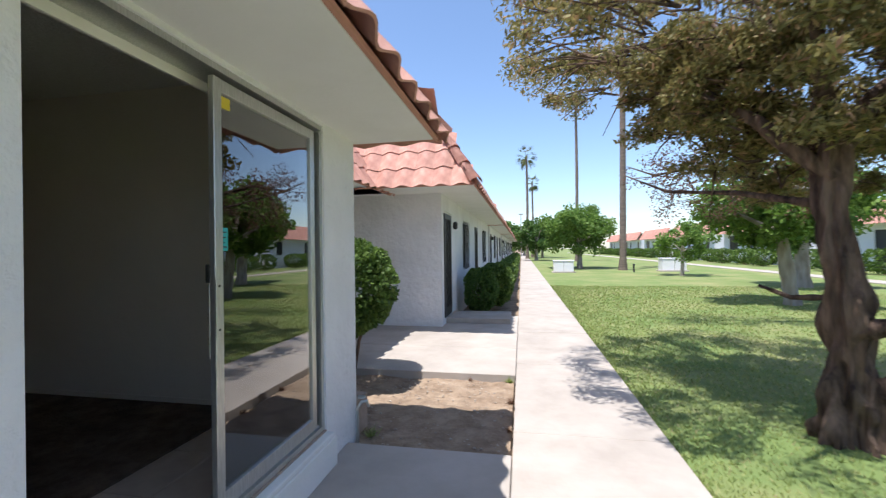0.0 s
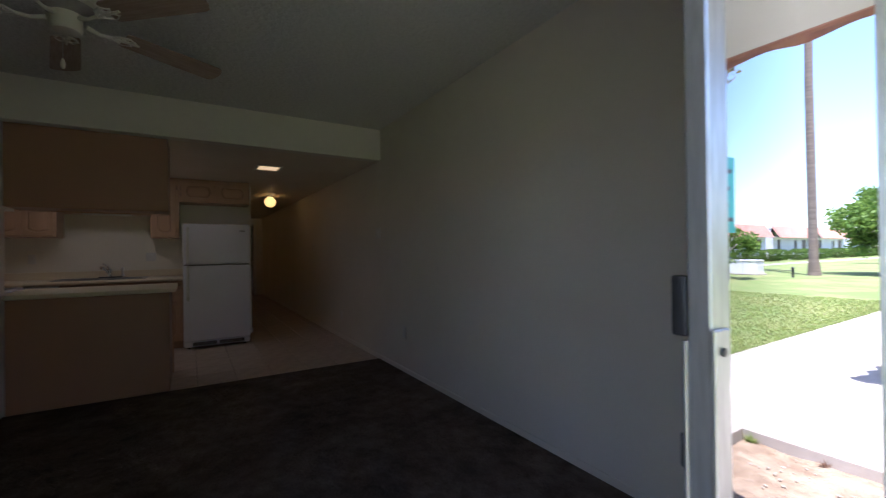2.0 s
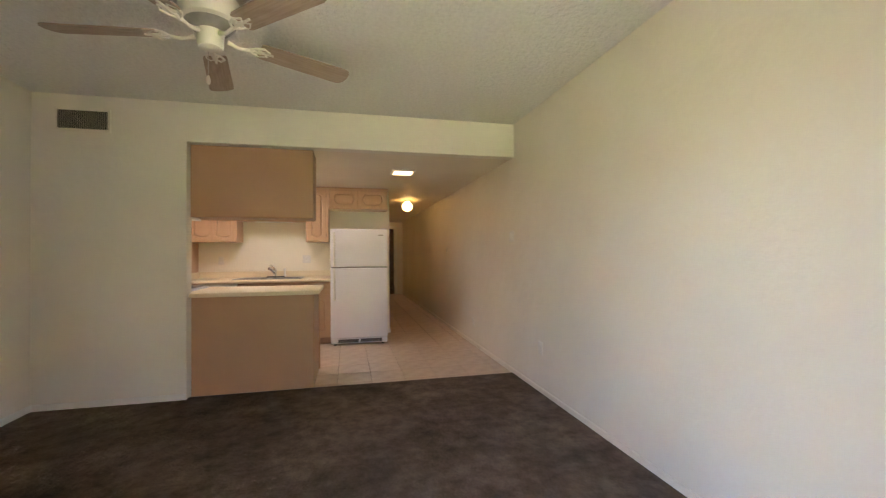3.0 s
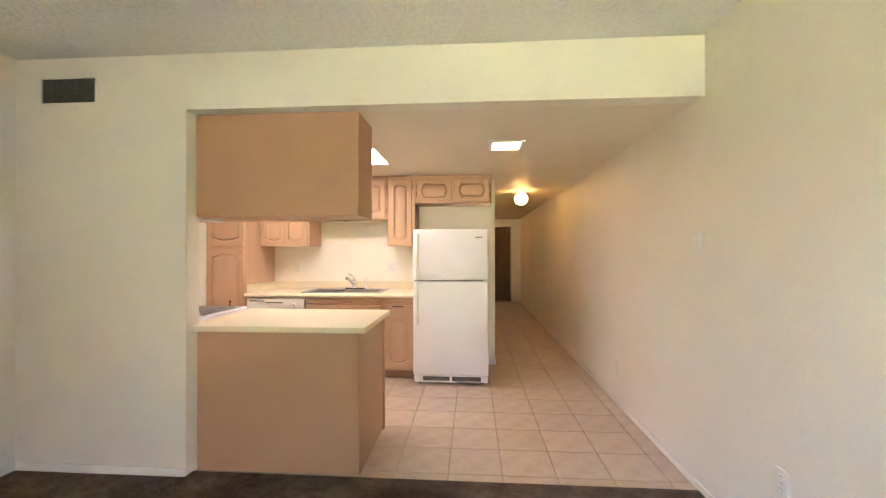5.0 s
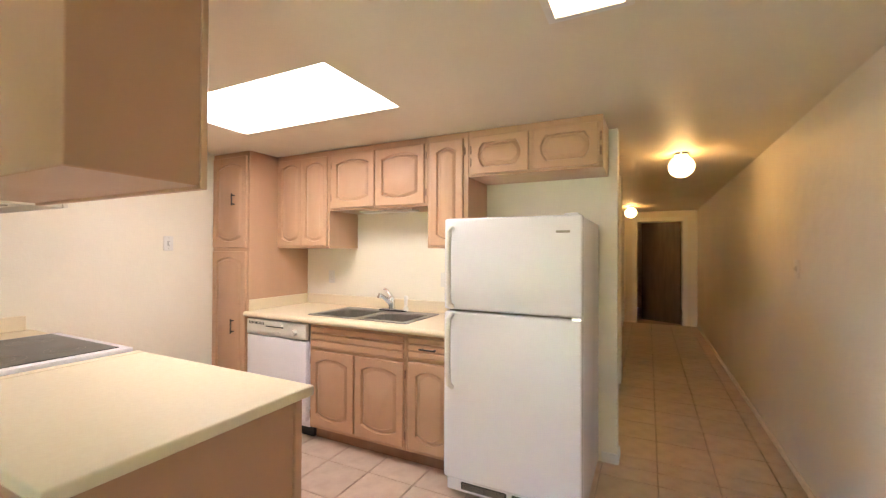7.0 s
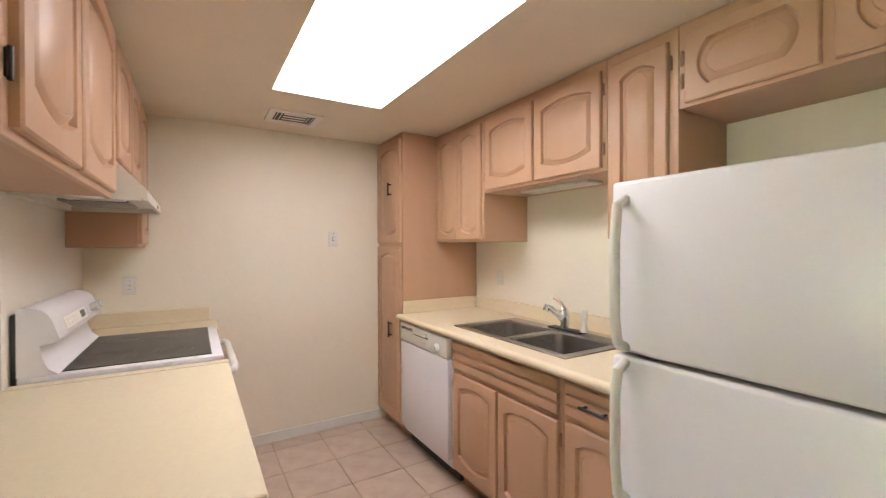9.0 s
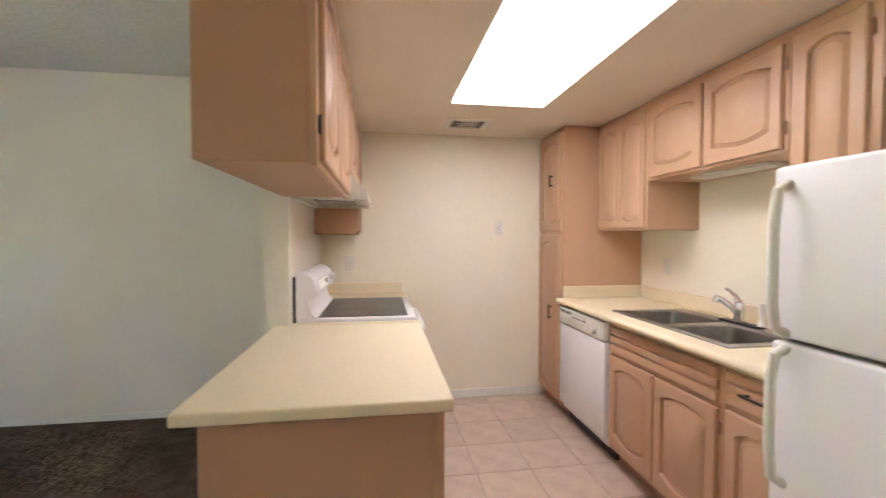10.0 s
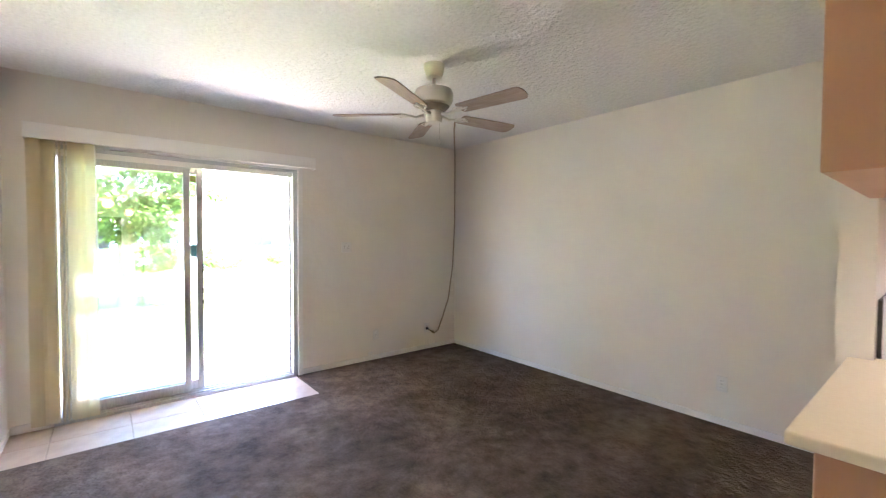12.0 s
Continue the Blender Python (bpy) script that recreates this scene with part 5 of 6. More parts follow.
JUNIPER = leaf_material("juniper_sprays", (0.13, 0.13, 0.045), (0.36, 0.31, 0.11), (0.44, 0.26, 0.15))
GREEN = leaf_material("bright_leaves", (0.08, 0.16, 0.028), (0.22, 0.33, 0.065))
DARKGREEN = leaf_material("dark_leaves", (0.035, 0.085, 0.018), (0.13, 0.22, 0.045))
HEDGE = leaf_material("hedge_leaves", (0.045, 0.09, 0.018), (0.18, 0.27, 0.055))
RUSTY = leaf_material("rusty_twigs", (0.12, 0.065, 0.04), (0.22, 0.12, 0.075))
PALMLEAF = leaf_material("palm_fronds", (0.05, 0.075, 0.025), (0.13, 0.15, 0.05), (0.26, 0.19, 0.09))
FLOWERS = leaf_material("flowering_leaves", (0.06, 0.11, 0.03), (0.14, 0.17, 0.05), (0.5, 0.16, 0.04))


def leaves(centres, radii, count, size, rng, droop=0.0, narrow=0.5, hollow=0.0):
    """A mesh of many small two-sided leaves round the centres."""
    n = len(centres)
    idx = rng.integers(0, n, count)
    d = rng.normal(size=(count, 3))
    d /= np.linalg.norm(d, axis=1)[:, None]
    r = rng.uniform(hollow, 1, count) ** (0.45)
    c = np.asarray(centres)[idx] + d * r[:, None] * np.asarray(radii)[idx]
    ax = d * 0.5 + rng.normal(size=(count, 3)) * 0.8
    ax[:, 2] -= droop
    ax /= np.linalg.norm(ax, axis=1)[:, None]
    side = np.cross(ax, rng.normal(size=(count, 3)))
    side /= np.linalg.norm(side, axis=1)[:, None]
    s = size * rng.uniform(0.6, 1.4, count)[:, None]
    v = np.stack([c - ax * s, c + side * s * narrow, c + ax * s, c - side * s * narrow], axis=1).reshape(-1, 3)
    f = np.arange(count * 4).reshape(-1, 4)
    return v, f


def foliage(name, parent, v, f, mat, label=""):
    me = bpy.data.meshes.new(name)
    me.from_pydata((v - np.array(parent.location)).tolist(), [], f.tolist())
    me.materials.append(mat)
    ob = new(name, me)
    ob.parent = parent
    tagged(ob, label, kind="stuff")
    return ob


rng = np.random.default_rng(11)
# the big gnarled tree beside the path
TX, TY = 2.95, 4.5
tree = thing("tree", (TX, TY, G - 0.05), "gnarled juniper tree with rough brown trunk beside the path", "tree")


def gnarled(points, radii, seed, n=14, fine=5, amp=0.16):
    """A trunk or limb with ridges and knots."""
    bm = bmesh.new()
    pts, rs = [], []
    for i in range(len(points) - 1):
        for k in range(fine):
            t = k / fine
            pts.append(Vector(points[i]).lerp(Vector(points[i + 1]), t))
            rs.append(radii[i] * (1 - t) + radii[i + 1] * t)
    pts.append(Vector(points[-1]))
    rs.append(radii[-1])
    tube(bm, pts, rs, n)
    for v in bm.verts:
        k = min(range(len(pts)), key=lambda i: (pts[i] - v.co).length_squared)
        d = v.co - pts[k]
        f = noise.noise(Vector((v.co.x * 7, v.co.y * 7, v.co.z * 1.8 + seed))) + 0.6 * noise.noise(Vector((v.co.x * 18, v.co.y * 18, v.co.z * 4 + seed)))
        v.co = pts[k] + d * (1 + amp * 2 * f)
    return bm


part("trunk", gnarled([(TX, TY, G - 0.1), (TX - 0.02, TY, 0.0), (TX + 0.0, TY + 0.03, 0.45), (TX - 0.03, TY + 0.05, 0.95), (TX - 0.08, TY + 0.1, 1.5), (TX - 0.05, TY + 0.16, 2.0), (TX + 0.02, TY + 0.3, 2.5), (TX - 0.15, TY + 0.6, 3.2)],
     [0.25, 0.18, 0.135, 0.12, 0.11, 0.105, 0.07, 0.035], 1, 52, 16, 0.40), BARK, tree)
limbs = [
    ([(TX + 0.12, TY - 0.1, 0.1), (TX + 0.32, TY - 0.25, 0.35), (TX + 0.6, TY - 0.45, 0.62), (TX + 1.2, TY - 0.8, 1.0)], [0.13, 0.10, 0.09, 0.06]),
    ([(TX - 0.02, TY - 0.05, 0.55), (TX + 0.14, TY - 0.18, 0.63), (TX + 0.38, TY - 0.3, 0.95), (TX + 0.9, TY - 0.5, 1.5)], [0.075, 0.06, 0.055, 0.04]),
    ([(TX - 0.05, TY + 0.1, 1.75), (TX - 0.5, TY + 0.3, 2.3), (TX - 1.1, TY + 0.7, 2.95), (TX - 1.9, TY + 1.1, 3.4)], [0.075, 0.055, 0.04, 0.02]),
    ([(TX + 0.0, TY + 0.15, 2.0), (TX + 0.35, TY + 0.2, 2.45), (TX + 0.9, TY + 0.3, 2.8), (TX + 1.8, TY + 0.5, 3.0)], [0.10, 0.075, 0.055, 0.03]),
    ([(TX - 0.03, TY + 0.2, 2.3), (TX - 0.4, TY - 0.3, 2.9), (TX - 0.8, TY - 0.9, 3.3), (TX - 1.3, TY - 1.3, 3.6)], [0.06, 0.045, 0.035, 0.02]),
    ([(TX - 0.1, TY + 0.15, 1.55), (TX - 0.35, TY + 0.9, 1.75), (TX - 0.6, TY + 2.2, 1.95), (TX - 0.75, TY + 4.0, 2.5)], [0.035, 0.028, 0.02, 0.008]),
    ([(TX - 0.1, TY + 0.12, 0.8), (TX - 0.25, TY + 0.3, 0.78), (TX - 0.36, TY + 0.55, 0.86)], [0.028, 0.022, 0.012]),
    ([(TX + 0.02, TY + 0.2, 2.7), (TX - 0.3, TY + 0.8, 3.2), (TX - 0.6, TY + 1.6, 3.7), (TX - 1.2, TY + 2.6, 4.0)], [0.08, 0.06, 0.05, 0.03]),
]
for i, (pts, rs) in enumerate(limbs):
    part("limb", gnarled(pts, rs, 5 + i, 12, 6, 0.14), BARK, tree)
cl, cr = [], []


def clump(x, y, z, r):
    cl.append((x, y, z))
    cr.append((r, r, r * 0.62))


for k in range(210):
    a, q = rng.uniform(0, math.tau), rng.uniform(0, 1) ** 0.5
    x, y = TX - 0.25 + 2.35 * q * math.cos(a), TY + 0.7 + 2.6 * q * math.sin(a)
    z = 3.2 + 1.5 * rng.uniform(0, 1) * (1 - 0.5 * q) - 0.25 * (x < 1.4) + 0.1 * (y - TY)
    if y < 3.2 and x < 1.7:
        z += 0.4
    if 1.5 < x < 2.2 and z < 3.75 and k % 3:
        continue
    clump(x, y, z, rng.uniform(0.16, 0.36))
for k in range(120):   # lower sprays round the fork
    x, y = TX + rng.uniform(-0.85, 2.0), TY + rng.uniform(0.35, 1.9)
    clump(x, y, rng.uniform(1.75, 3.1) + 0.2 * max(0.0, TX - x), rng.uniform(0.13, 0.28))
for k in range(75):   # sprays before the fork
    x, y = TX + rng.uniform(-0.75, 1.3), TY + rng.uniform(-0.85, 0.2)
    clump(x, y, rng.uniform(2.05, 3.3), rng.uniform(0.12, 0.26))
for k in range(80):   # a drooping mass of sprays beside the fork
    x, y = rng.uniform(1.65, 2.75), TY + rng.uniform(0.1, 1.4)
    clump(x, y, rng.uniform(2.45, 3.35) - 0.35 * (x - 1.65) * rng.uniform(0, 1), rng.uniform(0.13, 0.27))
for k in range(26):   # sprays that hang on the outer limbs
    x, y = TX + rng.uniform(0.3, 1.9), TY + rng.uniform(-0.6, 0.7)
    clump(x, y, rng.uniform(2.5, 3.5), rng.uniform(0.15, 0.3))
v, f = leaves(cl, cr, 120000, 0.034, rng, 0.15, 0.33)
foliage("crown", tree, v, f, JUNIPER, "olive and brown needle sprays")
tw = bmesh.new()
for (x, y, z), r in zip(cl, cr):
    for k in range(2):
        e = Vector((x, y, z)) + Vector(rng.normal(size=3)) * r[0] * 0.7
        s = Vector((x, y, z)) * 0.72 + Vector((TX - 0.1, TY + 0.3, min(z - 0.25, 3.0))) * 0.28
        tube(tw, [s, (s + e) / 2 + Vector((0, 0, 0.04)), e], [0.011, 0.008, 0.003], 4)
tagged(part("fine_branching", tw, BARK, tree), kind="stuff")

# half bare branches behind it
dead = thing("tree", (6.4, 9.6, G - 0.05), "half-bare tree with rusty dry twigs", "tree")
part("trunk", gnarled([(6.4, 9.6, G - 0.1), (6.35, 9.6, 0.6), (6.1, 9.6, 1.5), (5.6, 9.5, 2.2), (4.6, 9.4, 2.6)], [0.16, 0.13, 0.11, 0.08, 0.05], 3, 12, 5), PALEBARK, dead)
tw = bmesh.new()
ends = []
for k in range(46):
    s = Vector((rng.uniform(3.2, 5.9), 9.4 + rng.uniform(-0.4, 0.4), rng.uniform(2.2, 2.75)))
    e = s + Vector((rng.uniform(-0.9, 0.3), rng.uniform(-0.5, 0.5), rng.uniform(-0.5, 0.75)))
    tube(tw, [s, (s + e) / 2 + Vector(rng.normal(size=3)) * 0.08, e], [0.016, 0.010, 0.004], 4)
    ends.append(tuple(e))
tube(tw, [(4.6, 9.4, 2.6), (3.8, 9.4, 2.75), (3.0, 9.4, 2.6), (2.5, 9.4, 2.8)], [0.05, 0.035, 0.02, 0.008], 6)
tagged(part("fine_branching", tw, BARK, dead), kind="stuff")
v, f = leaves(ends, [(0.28, 0.28, 0.22)] * len(ends), 3800, 0.03, rng, 0.2, 0.4)
foliage("crown", dead, v, f, RUSTY, "sparse rusty dry leaves")


def leafy_tree(x, y, height, crown_r, crown_z, count, size, mat, label, trunk_r=0.12, bark=PALEBARK, lumps=70, flat=0.75, lean=0.0, group=""):
    t = thing("tree", (x, y, G - 0.05), label, "tree", group)
    top = crown_z - crown_r * 0.15
    part("trunk", gnarled([(x, y, G - 0.1), (x + lean * 0.2, y, 0.3), (x + lean * 0.6, y, top * 0.6), (x + lean, y, top)], [trunk_r * 1.3, trunk_r, trunk_r * 0.9, trunk_r * 0.6], x, 12, 4), bark, t)
    cs, rs = [], []
    for k in range(lumps):
        d = rng.normal(size=3)
        d /= np.linalg.norm(d)
        q = rng.uniform(0.45, 1.0)
        z = crown_z + d[2] * q * crown_r * flat
        cs.append((x + lean + d[0] * q * crown_r, y + d[1] * q * crown_r, z))
        r = crown_r * rng.uniform(0.16, 0.30)
        rs.append((r, r, r * 0.8))
        if k % 6 == 0:
            part("limb", tube(bmesh.new(), [(x + lean * 0.8, y, top * 0.75), (np.array((x + lean, y, top)) * 0.5 + np.array(cs[-1]) * 0.5).tolist(), cs[-1]], [trunk_r * 0.5, trunk_r * 0.3, 0.015], 6), bark, t)
    v, f = leaves(cs, rs, count, size, rng, 0.1, 0.55)
    foliage("crown", t, v, f, mat)
    return t


leafy_tree(7.1, 12.6, 4.0, 1.75, 2.3, 17000, 0.065, GREEN, "green leafy tree with a whitewashed trunk", 0.15, lumps=80, flat=0.62, lean=-0.3)
leafy_tree(10.2, 17.5, 6.0, 2.0, 2.6, 13000, 0.10, DARKGREEN, "dense dark green shade tree on the lawn", 0.2, lumps=90)
leafy_tree(4.6, 32.0, 4.0, 2.75, 2.55, 15000, 0.10, GREEN, "round bright green citrus tree on the lawn", 0.16, flat=0.62, lumps=90)
leafy_tree(8.6, 24.0, 3.0, 1.5, 1.5, 3500, 0.08, GREEN, "small thin green tree on the lawn", 0.08, lumps=34)
leafy_tree(2.2, 52.0, 4.0, 2.6, 2.7, 6000, 0.14, DARKGREEN, "green tree far down the path", 0.18, lumps=60, group="far trees by the path")
leafy_tree(3.6, 66.0, 5.0, 3.4, 3.0, 6000, 0.18, GREEN, "green tree far down the path", 0.18, lumps=60, group="far trees by the path")
leafy_tree(1.0, 84.0, 5.0, 4.0, 3.6, 6000, 0.22, DARKGREEN, "green tree far down the path", 0.2, lumps=60, group="far trees by the path")
leafy_tree(-1.5, 96.0, 5.0, 4.5, 3.6, 6000, 0.25, GREEN, "green tree far down the path", 0.2, lumps=60, group="far trees by the path")
leafy_tree(7.4, 2.75, 5.0, 2.1, 2.7, 14000, 0.06, DARKGREEN, "leafy green shade tree on the lawn", 0.16, lumps=70)


def palm(x, y, height, r, crown, group="tall palms"):
    t = thing("palm_tree", (x, y, G - 0.05), "tall thin fan palm with shaggy crown", "palm tree", group)
    part("trunk", tube(bmesh.new(), [(x, y, G - 0.1), (x + 0.02, y, 0.6), (x + 0.1, y, height * 0.5), (x + 0.05, y, height)], [r * 1.7, r * 1.15, r, r * 0.75], 12), PALMBARK, t)
    vs, fs = [], []
    for k in range(46):
        a, e = rng.uniform(0, math.tau), rng.uniform(-1.2, 1.15)
        d = np.array((math.cos(a) * math.cos(e), math.sin(a) * math.cos(e), math.sin(e)))
        base = np.array((x + 0.05, y, height))
        mid = base + d * crown * 0.55
        side = np.cross(d, (0, 0, 1.0))
        side /= np.linalg.norm(side) + 1e-6
        for j in range(9):
            ang = (j - 4) * 0.26
            tip = mid + (d * math.cos(ang) + side * math.sin(ang)) * crown * 0.5 + np.array((0, 0, -crown * 0.14 * (1.2 - e)))
            wv2 = np.cross(tip - mid, d) * 0.0 + side * crown * 0.025
            i = len(vs)
            vs += [mid - wv2, mid + wv2, tip]
            fs.append((i, i + 1, i + 2))
        i = len(vs)
        vs += [base - side * 0.02, base + side * 0.02, mid]
        fs.append((i, i + 1, i + 2))
    me = bpy.data.meshes.new("fronds")
    me.from_pydata((np.array(vs) - np.array(t.location)).tolist(), [], fs)
    me.materials.append(PALMLEAF)
    ob = new("fronds", me)
    ob.parent = t
    tagged(ob, kind="stuff")


palm(6.95, 29.5, 19.0, 0.18, 1.7)
palm(6.4, 47.9, 18.4, 0.16, 1.7)
palm(1.24, 60.0, 14.2, 0.18, 1.7)
palm(2.3, 72.5, 12.3, 0.17, 1.5)


def shrub(x, y, z0, rx, ry, h, count, size, label, mat=HEDGE, stem=False, group=""):
    t = thing("shrub", (x, y, z0), label, "shrub", group)
    bm = bmesh.new()
    for k in range(5):
        tube(bm, [(x + 0.05 * k - 0.1, y, z0), (x + (k - 2) * rx * 0.15, y + (k % 2) * 0.1, z0 + h * 0.3), (x + (k - 2) * rx * 0.3, y + (k % 2) * 0.1, z0 + h * 0.6)], [0.025, 0.02, 0.01], 6)
    part("stems", bm, BARK, t)
    low = h * 0.32 if stem else 0.02
    cz, rz = z0 + (h + low) / 2, (h - low) / 2
    d = rng.normal(size=(count, 3))
    d /= np.linalg.norm(d, axis=1)[:, None]
    r = rng.uniform(0.78, 1.03, count) + 0.05 * np.sin(d[:, 0] * 9) * np.cos(d[:, 2] * 7)
    p = np.sign(d) * np.abs(d) ** 0.8 * np.array((rx, ry, rz)) * r[:, None] * 0.92
    c = p + np.array((x, y, cz))
    ax = d * 0.6 + rng.normal(size=(count, 3)) * 0.6
    ax /= np.linalg.norm(ax, axis=1)[:, None]
    sd_ = np.cross(ax, rng.normal(size=(count, 3)))
    sd_ /= np.linalg.norm(sd_, axis=1)[:, None]
    s = size * rng.uniform(0.6, 1.4, count)[:, None]
    v = np.stack([c - ax * s, c + sd_ * s * 0.6, c + ax * s, c - sd_ * s * 0.6], axis=1).reshape(-1, 3)
    foliage("leaves", t, v, np.arange(count * 4).reshape(-1, 4), mat)
    return t


shrub(-1.58, 5.25, G - 0.08, 0.64, 0.60, 1.72, 16000, 0.028, "clipped round green shrub in the dirt bed", stem=True)
shrub(-0.50, 10.55, G - 0.05, 0.42, 0.50, 1.12, 7000, 0.032, "dark clipped shrub before the window", DARKGREEN, group="clipped shrubs")
shrub(-0.20, 11.75, G - 0.05, 0.46, 0.75, 1.20, 8000, 0.034, "clipped green hedge shrub beside the path", group="clipped shrubs")
shrub(-0.22, 13.4, G - 0.05, 0.46, 0.8, 1.10, 5000, 0.04, "clipped green hedge shrub beside the path", group="clipped shrubs")
for k in range(9):
    shrub(-0.2, 17.5 + 4.3 * k, G - 0.05, 0.5, 1.1, 1.05, 1800, 0.06, "clipped green hedge shrub beside the path", group="clipped shrubs")

# grass blades on the near lawn and a ragged edge at the path
LAWNBLADE = leaf_material("grass_blades", (0.25, 0.325, 0.090), (0.38, 0.43, 0.15), (0.52, 0.44, 0.24))
count = 90000
u = rng.uniform(0, 1, count) ** 1.7
x = 1.53 + u * 9.5
y = 0.8 + rng.uniform(0, 1, count) ** 1.25 * 17
h = rng.uniform(0.018, 0.05, count)
b = np.stack([x, y, np.full(count, G - 0.042)], axis=1)
a = rng.uniform(0, math.tau, count)
w = np.stack([np.cos(a), np.sin(a), np.zeros(count)], axis=1) * 0.004 * (1 + y * 0.25)[:, None]
tip = b + np.stack([rng.normal(size=count) * 0.018, rng.normal(size=count) * 0.018, h], axis=1)
v = np.stack([b - w, b + w, tip], axis=1).reshape(-1, 3)
me = bpy.data.meshes.new("grass")
me.from_pydata(v.tolist(), [], np.arange(count * 3).reshape(-1, 3).tolist())
me.materials.append(LAWNBLADE)
tagged(new("grass", me), "short green lawn grass with dry straw", "grass", kind="stuff")

# ---- across the lawn ----
solid("far_pavement", boxes((13.7, 14.8, -60, 130, G - 0.15, G - 0.01)), CONCRETE, "pale footpath across the lawn", "pavement", kind="structure", smooth=False)
BLUEWALL = material("white_far_stucco", (0.78, 0.79, 0.82), 0.9, (0.7, 0.71, 0.75), 0.6)
OX = 19.5
for u in range(-3, 8):
    o = u * 13.0
    hb = thing("far_home", (OX + 3, 2 + o, G), "white stucco home with red tiled mansard across the lawn", "house", "homes across the lawn")
    part("front_wall", pierced_wall(OX, [(-4.3 + o, -3.3 + o, 0.9, 2.1), (0.6 + o, 1.5 + o, -0.1, 2.0), (3.0 + o, 4.6 + o, 0.8, 2.1)], -5.4 + o, 5.6 + o, -0.35, 2.5, 0.2), BLUEWALL, hb, smooth=False)
    for a in (-5.4, 5.4):
        part("side_wall", boxes((OX + 0.2, OX + 8, a + o, a + 0.2 + o, -0.35, 3.4)), BLUEWALL, hb, smooth=False)
    part("set_back_wall", boxes((OX + 2.4, OX + 2.6, 5.6 + o, 7.6 + o, -0.35, 3.4)), BLUEWALL, hb, smooth=False)
    # dark sheet painted as unlit rooms behind the far windows and door
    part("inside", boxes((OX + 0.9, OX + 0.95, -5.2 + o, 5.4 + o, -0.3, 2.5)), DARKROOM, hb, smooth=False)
    part("flat_roof", boxes((OX + 0.1, OX + 8, -5.4 + o, 5.6 + o, 3.3, 3.42)), ROOFING, hb, smooth=False)
    part("soffit", boxes((OX - 0.7, OX, -5.6 + o, 5.8 + o, 2.32, 2.36)), SOFFIT, hb, smooth=False)
    tiled_face(hb, (OX - 0.75, 5.8 + o, 2.33), (0, -1, 0), (RUN, 0, RISE), 11.4, SL, (-9, -8))
    for a, b, lo, hi in ((-4.3 + o, -3.3 + o, 0.9, 2.1), (3.0 + o, 4.6 + o, 0.8, 2.1)):
        part("window", boxes((OX + 0.08, OX + 0.1, a, b, lo, hi), (OX + 0.05, OX + 0.08, (a + b) / 2 - 0.03, (a + b) / 2 + 0.03, lo, hi)), COOKTOP, hb, "dark window")
    part("door", boxes((OX + 0.08, OX + 0.12, 0.6 + o, 1.5 + o, -0.1, 2.0)), SCREEN, hb, "dark door")
    for k in range(4):
        shrub(17.6 + 0.3 * (k % 2), -4.5 + 3.0 * k + o, G - 0.05, 0.9, 1.1, 1.35, 1100, 0.085, "clipped green bush before a far home", HEDGE, group="far clipped bushes")
shrub(14.9, 16.5, G - 0.05, 1.0, 2.2, 1.3, 4000, 0.06, "flowering green bush with orange blossoms", FLOWERS)


def utility_box(x, y, w, d, h):
    t = thing("utility_box", (x, y, G), "white metal utility box on a concrete pad", "utility box", "utility boxes on the lawn")
    part("pad", boxes((x - w / 2 - 0.1, x + w / 2 + 0.1, y - d / 2 - 0.1, y + d / 2 + 0.1, G - 0.1, G + 0.03), bevel=0.01), CONCRETE, t)
    part("cabinet", boxes((x - w / 2, x + w / 2, y - d / 2, y + d / 2, G + 0.03, G + h - 0.06), bevel=0.02), ENAMEL, t)
    part("lid", boxes((x - w / 2 - 0.03, x + w / 2 + 0.03, y - d / 2 - 0.03, y + d / 2 + 0.03, G + h - 0.06, G + h), bevel=0.02), ENAMEL, t)
    part("door_seam", boxes((x - 0.01, x + 0.01, y - d / 2 - 0.004, y - d / 2, G + 0.06, G + h - 0.08)), GREYVENT, t)


utility_box(2.95, 27.0, 1.15, 0.8, 0.72)
utility_box(9.5, 28.2, 1.35, 0.8, 0.78)
t = thing("street_lamp", (0.4, 78.0, G), "tall thin lamp post far down the path", "street lamp")
part("pole", cyl(bmesh.new(), (0.4, 78.0, G), (0.4, 78.0, 7.4), 0.09, 0.06, 10), GREYVENT, t)
part("lamp_head", boxes((0.0, 0.8, 77.8, 78.2, 7.4, 7.6), bevel=0.03), GREYVENT, t)
t = thing("garden_post", (6.9, 26.6, G), "short black post on the lawn", "post")
part("post", cyl(bmesh.new(), (6.9, 26.6, G), (6.9, 26.6, G + 0.42), 0.05, n=10), BLACK, t)
part("cap", lathe(bmesh.new(), (6.9, 26.6, G + 0.42), [(0.08, 0), (0.07, 0.05), (0.01, 0.07)], 10), BLACK, t)


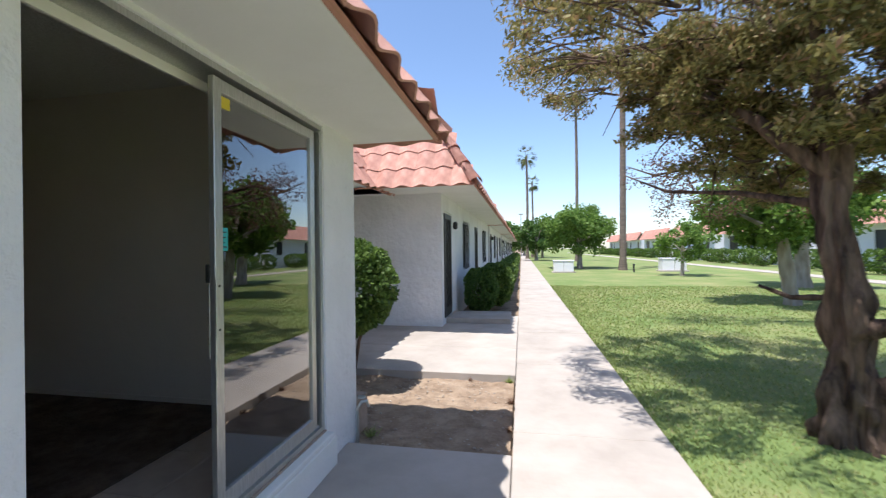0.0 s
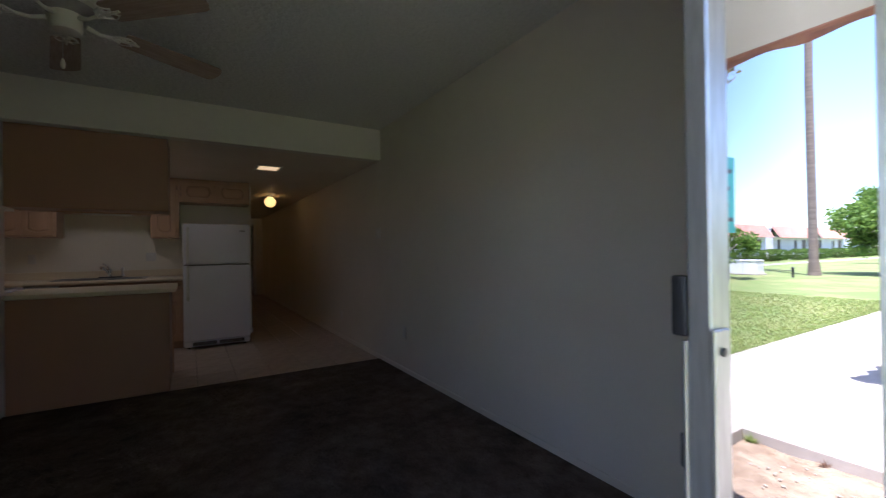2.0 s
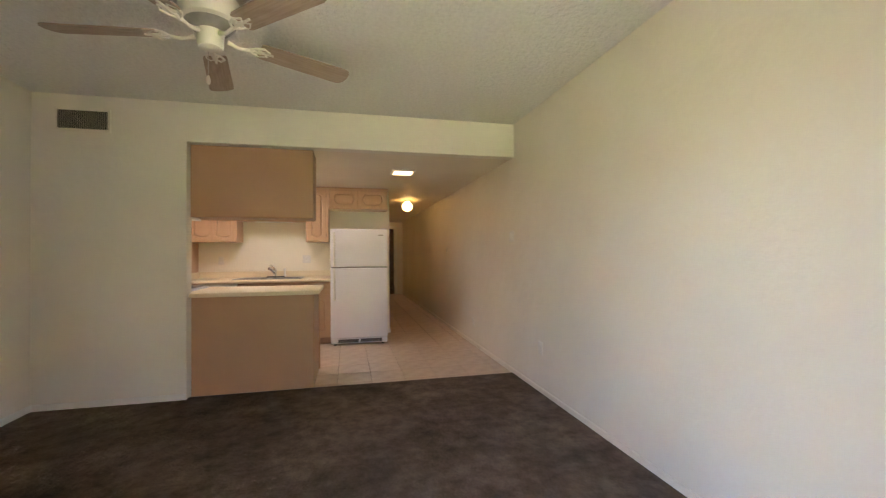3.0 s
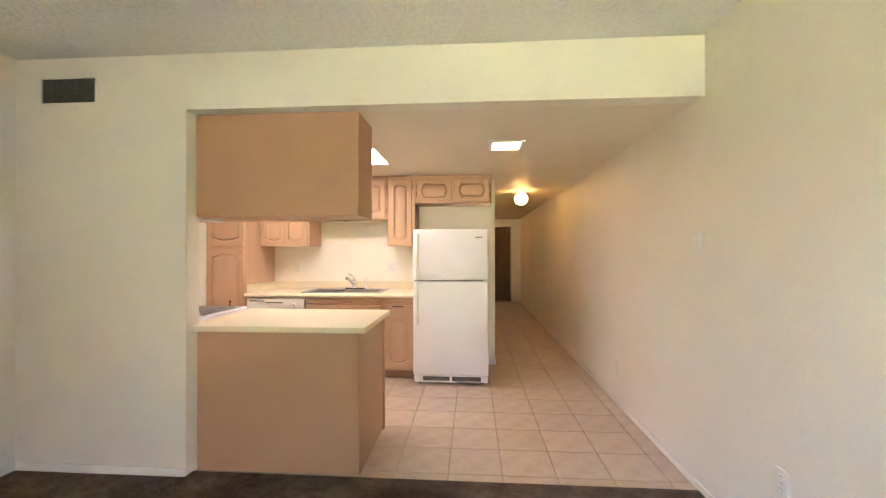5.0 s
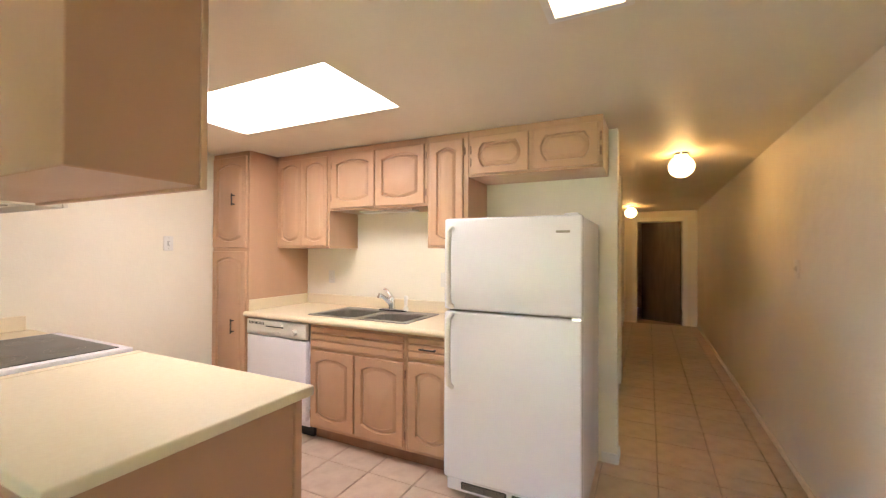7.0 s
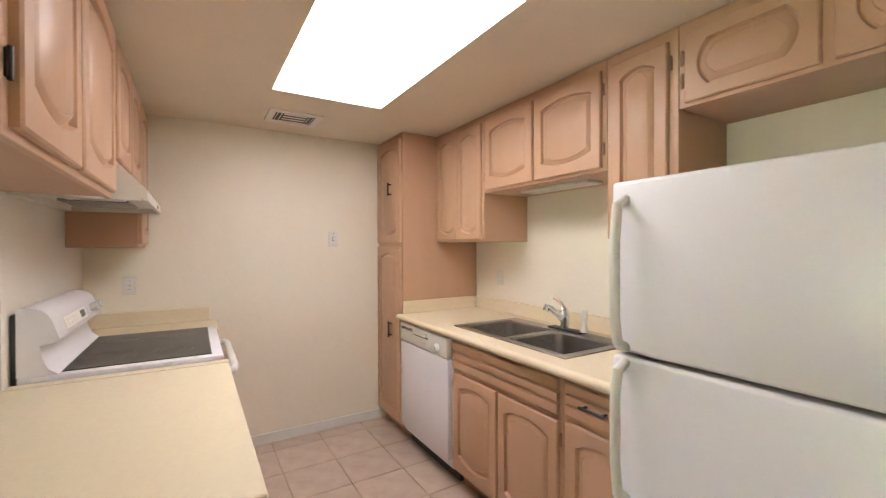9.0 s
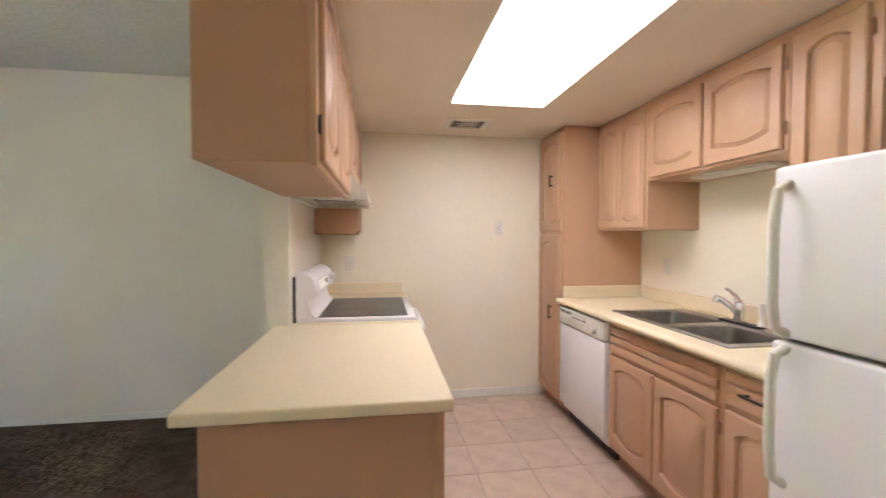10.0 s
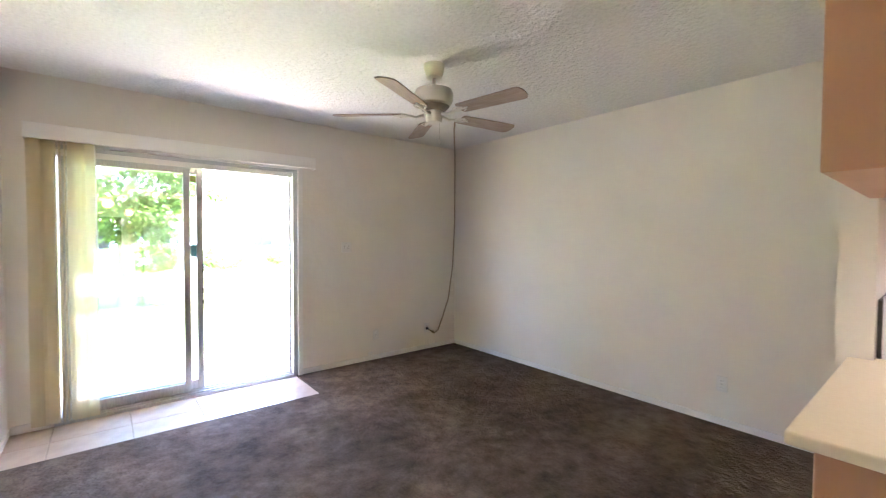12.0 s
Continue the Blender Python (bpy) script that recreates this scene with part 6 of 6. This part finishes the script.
# dry weeds along the slab edges
def weed(x, y, z, r, n, mat, label):
    t = thing("weed", (x, y, z), label, "weed", "weeds along the slab edges")
    vs, fs = [], []
    for k in range(n):
        a, e, q = rng.uniform(0, math.tau), rng.uniform(0.25, 1.3), rng.uniform(0.5, 1.0) * r
        d = np.array((math.cos(a) * math.cos(e), math.sin(a) * math.cos(e), math.sin(e)))
        sdv = np.array((-math.sin(a), math.cos(a), 0)) * 0.005
        p0 = np.array((x, y, z)) + rng.normal(size=3) * (r * 0.15, r * 0.15, 0)
        i = len(vs)
        vs += [p0 - sdv, p0 + sdv, p0 + d * q]
        fs.append((i, i + 1, i + 2))
    foliage("blades", t, np.array(vs), np.array(fs), mat)


weed(0.30, 5.60, G - 0.07, 0.10, 70, LAWNBLADE, "small dry weed at the slab corner")
weed(0.33, 4.95, G - 0.07, 0.08, 50, RUSTY, "dry brown weed beside the path")
weed(-0.15, 5.58, G - 0.07, 0.06, 40, RUSTY, "dry brown weed at the landing edge")
weed(0.33, 4.30, G - 0.07, 0.06, 40, RUSTY, "dry brown weed beside the path")
weed(-0.80, 4.05, G - 0.07, 0.12, 60, LAWNBLADE, "pale dry weed at the wall corner")


# ---- floor tiles ----
def tile_mesh(name, w, l, t, mat, bevel=0.003):
    bm = boxes((0, w, 0, l, -t, 0))
    edges = [e for e in bm.edges if all(v.co.z > -t / 2 for v in e.verts)]
    bmesh.ops.bevel(bm, geom=edges, offset=bevel, segments=1, affect="EDGES")
    return mesh_of(name, bm, mat, False)


def lay(x0, x1, y0, y1, ox, oy, step, parent, cache={}):
    """Square tiles between the limits, cut at the edges, on joints that start at ox, oy."""
    gap = 0.005
    xs = [ox + step * k for k in range(math.floor((x0 - ox) / step), math.ceil((x1 - ox) / step) + 1)]
    ys = [oy + step * k for k in range(math.floor((y0 - oy) / step), math.ceil((y1 - oy) / step) + 1)]
    for a in xs:
        for b in ys:
            ax, bx, ay, by = max(a, x0) + gap / 2, min(a + step, x1) - gap / 2, max(b, y0) + gap / 2, min(b + step, y1) - gap / 2
            if bx - ax < 0.02 or by - ay < 0.02:
                continue
            key = (round(bx - ax, 4), round(by - ay, 4))
            if key not in cache:
                cache[key] = tile_mesh("tile", key[0], key[1], 0.0095, TILE)
            ob = new("tile", cache[key])
            ob.parent = parent
            ob.location = Vector((ax, ay, -0.0002)) - parent.location


lay(XK, -4.997, YK, YN, -6.735, 2.235, 0.33, floor_slab)
lay(-13.8, XK, 2.40, YN, -6.735, 2.235, 0.33, floor_slab)
lay(-1.69, XE + 0.0, 1.642, YN, -1.39, 1.642, 0.45, floor_slab)
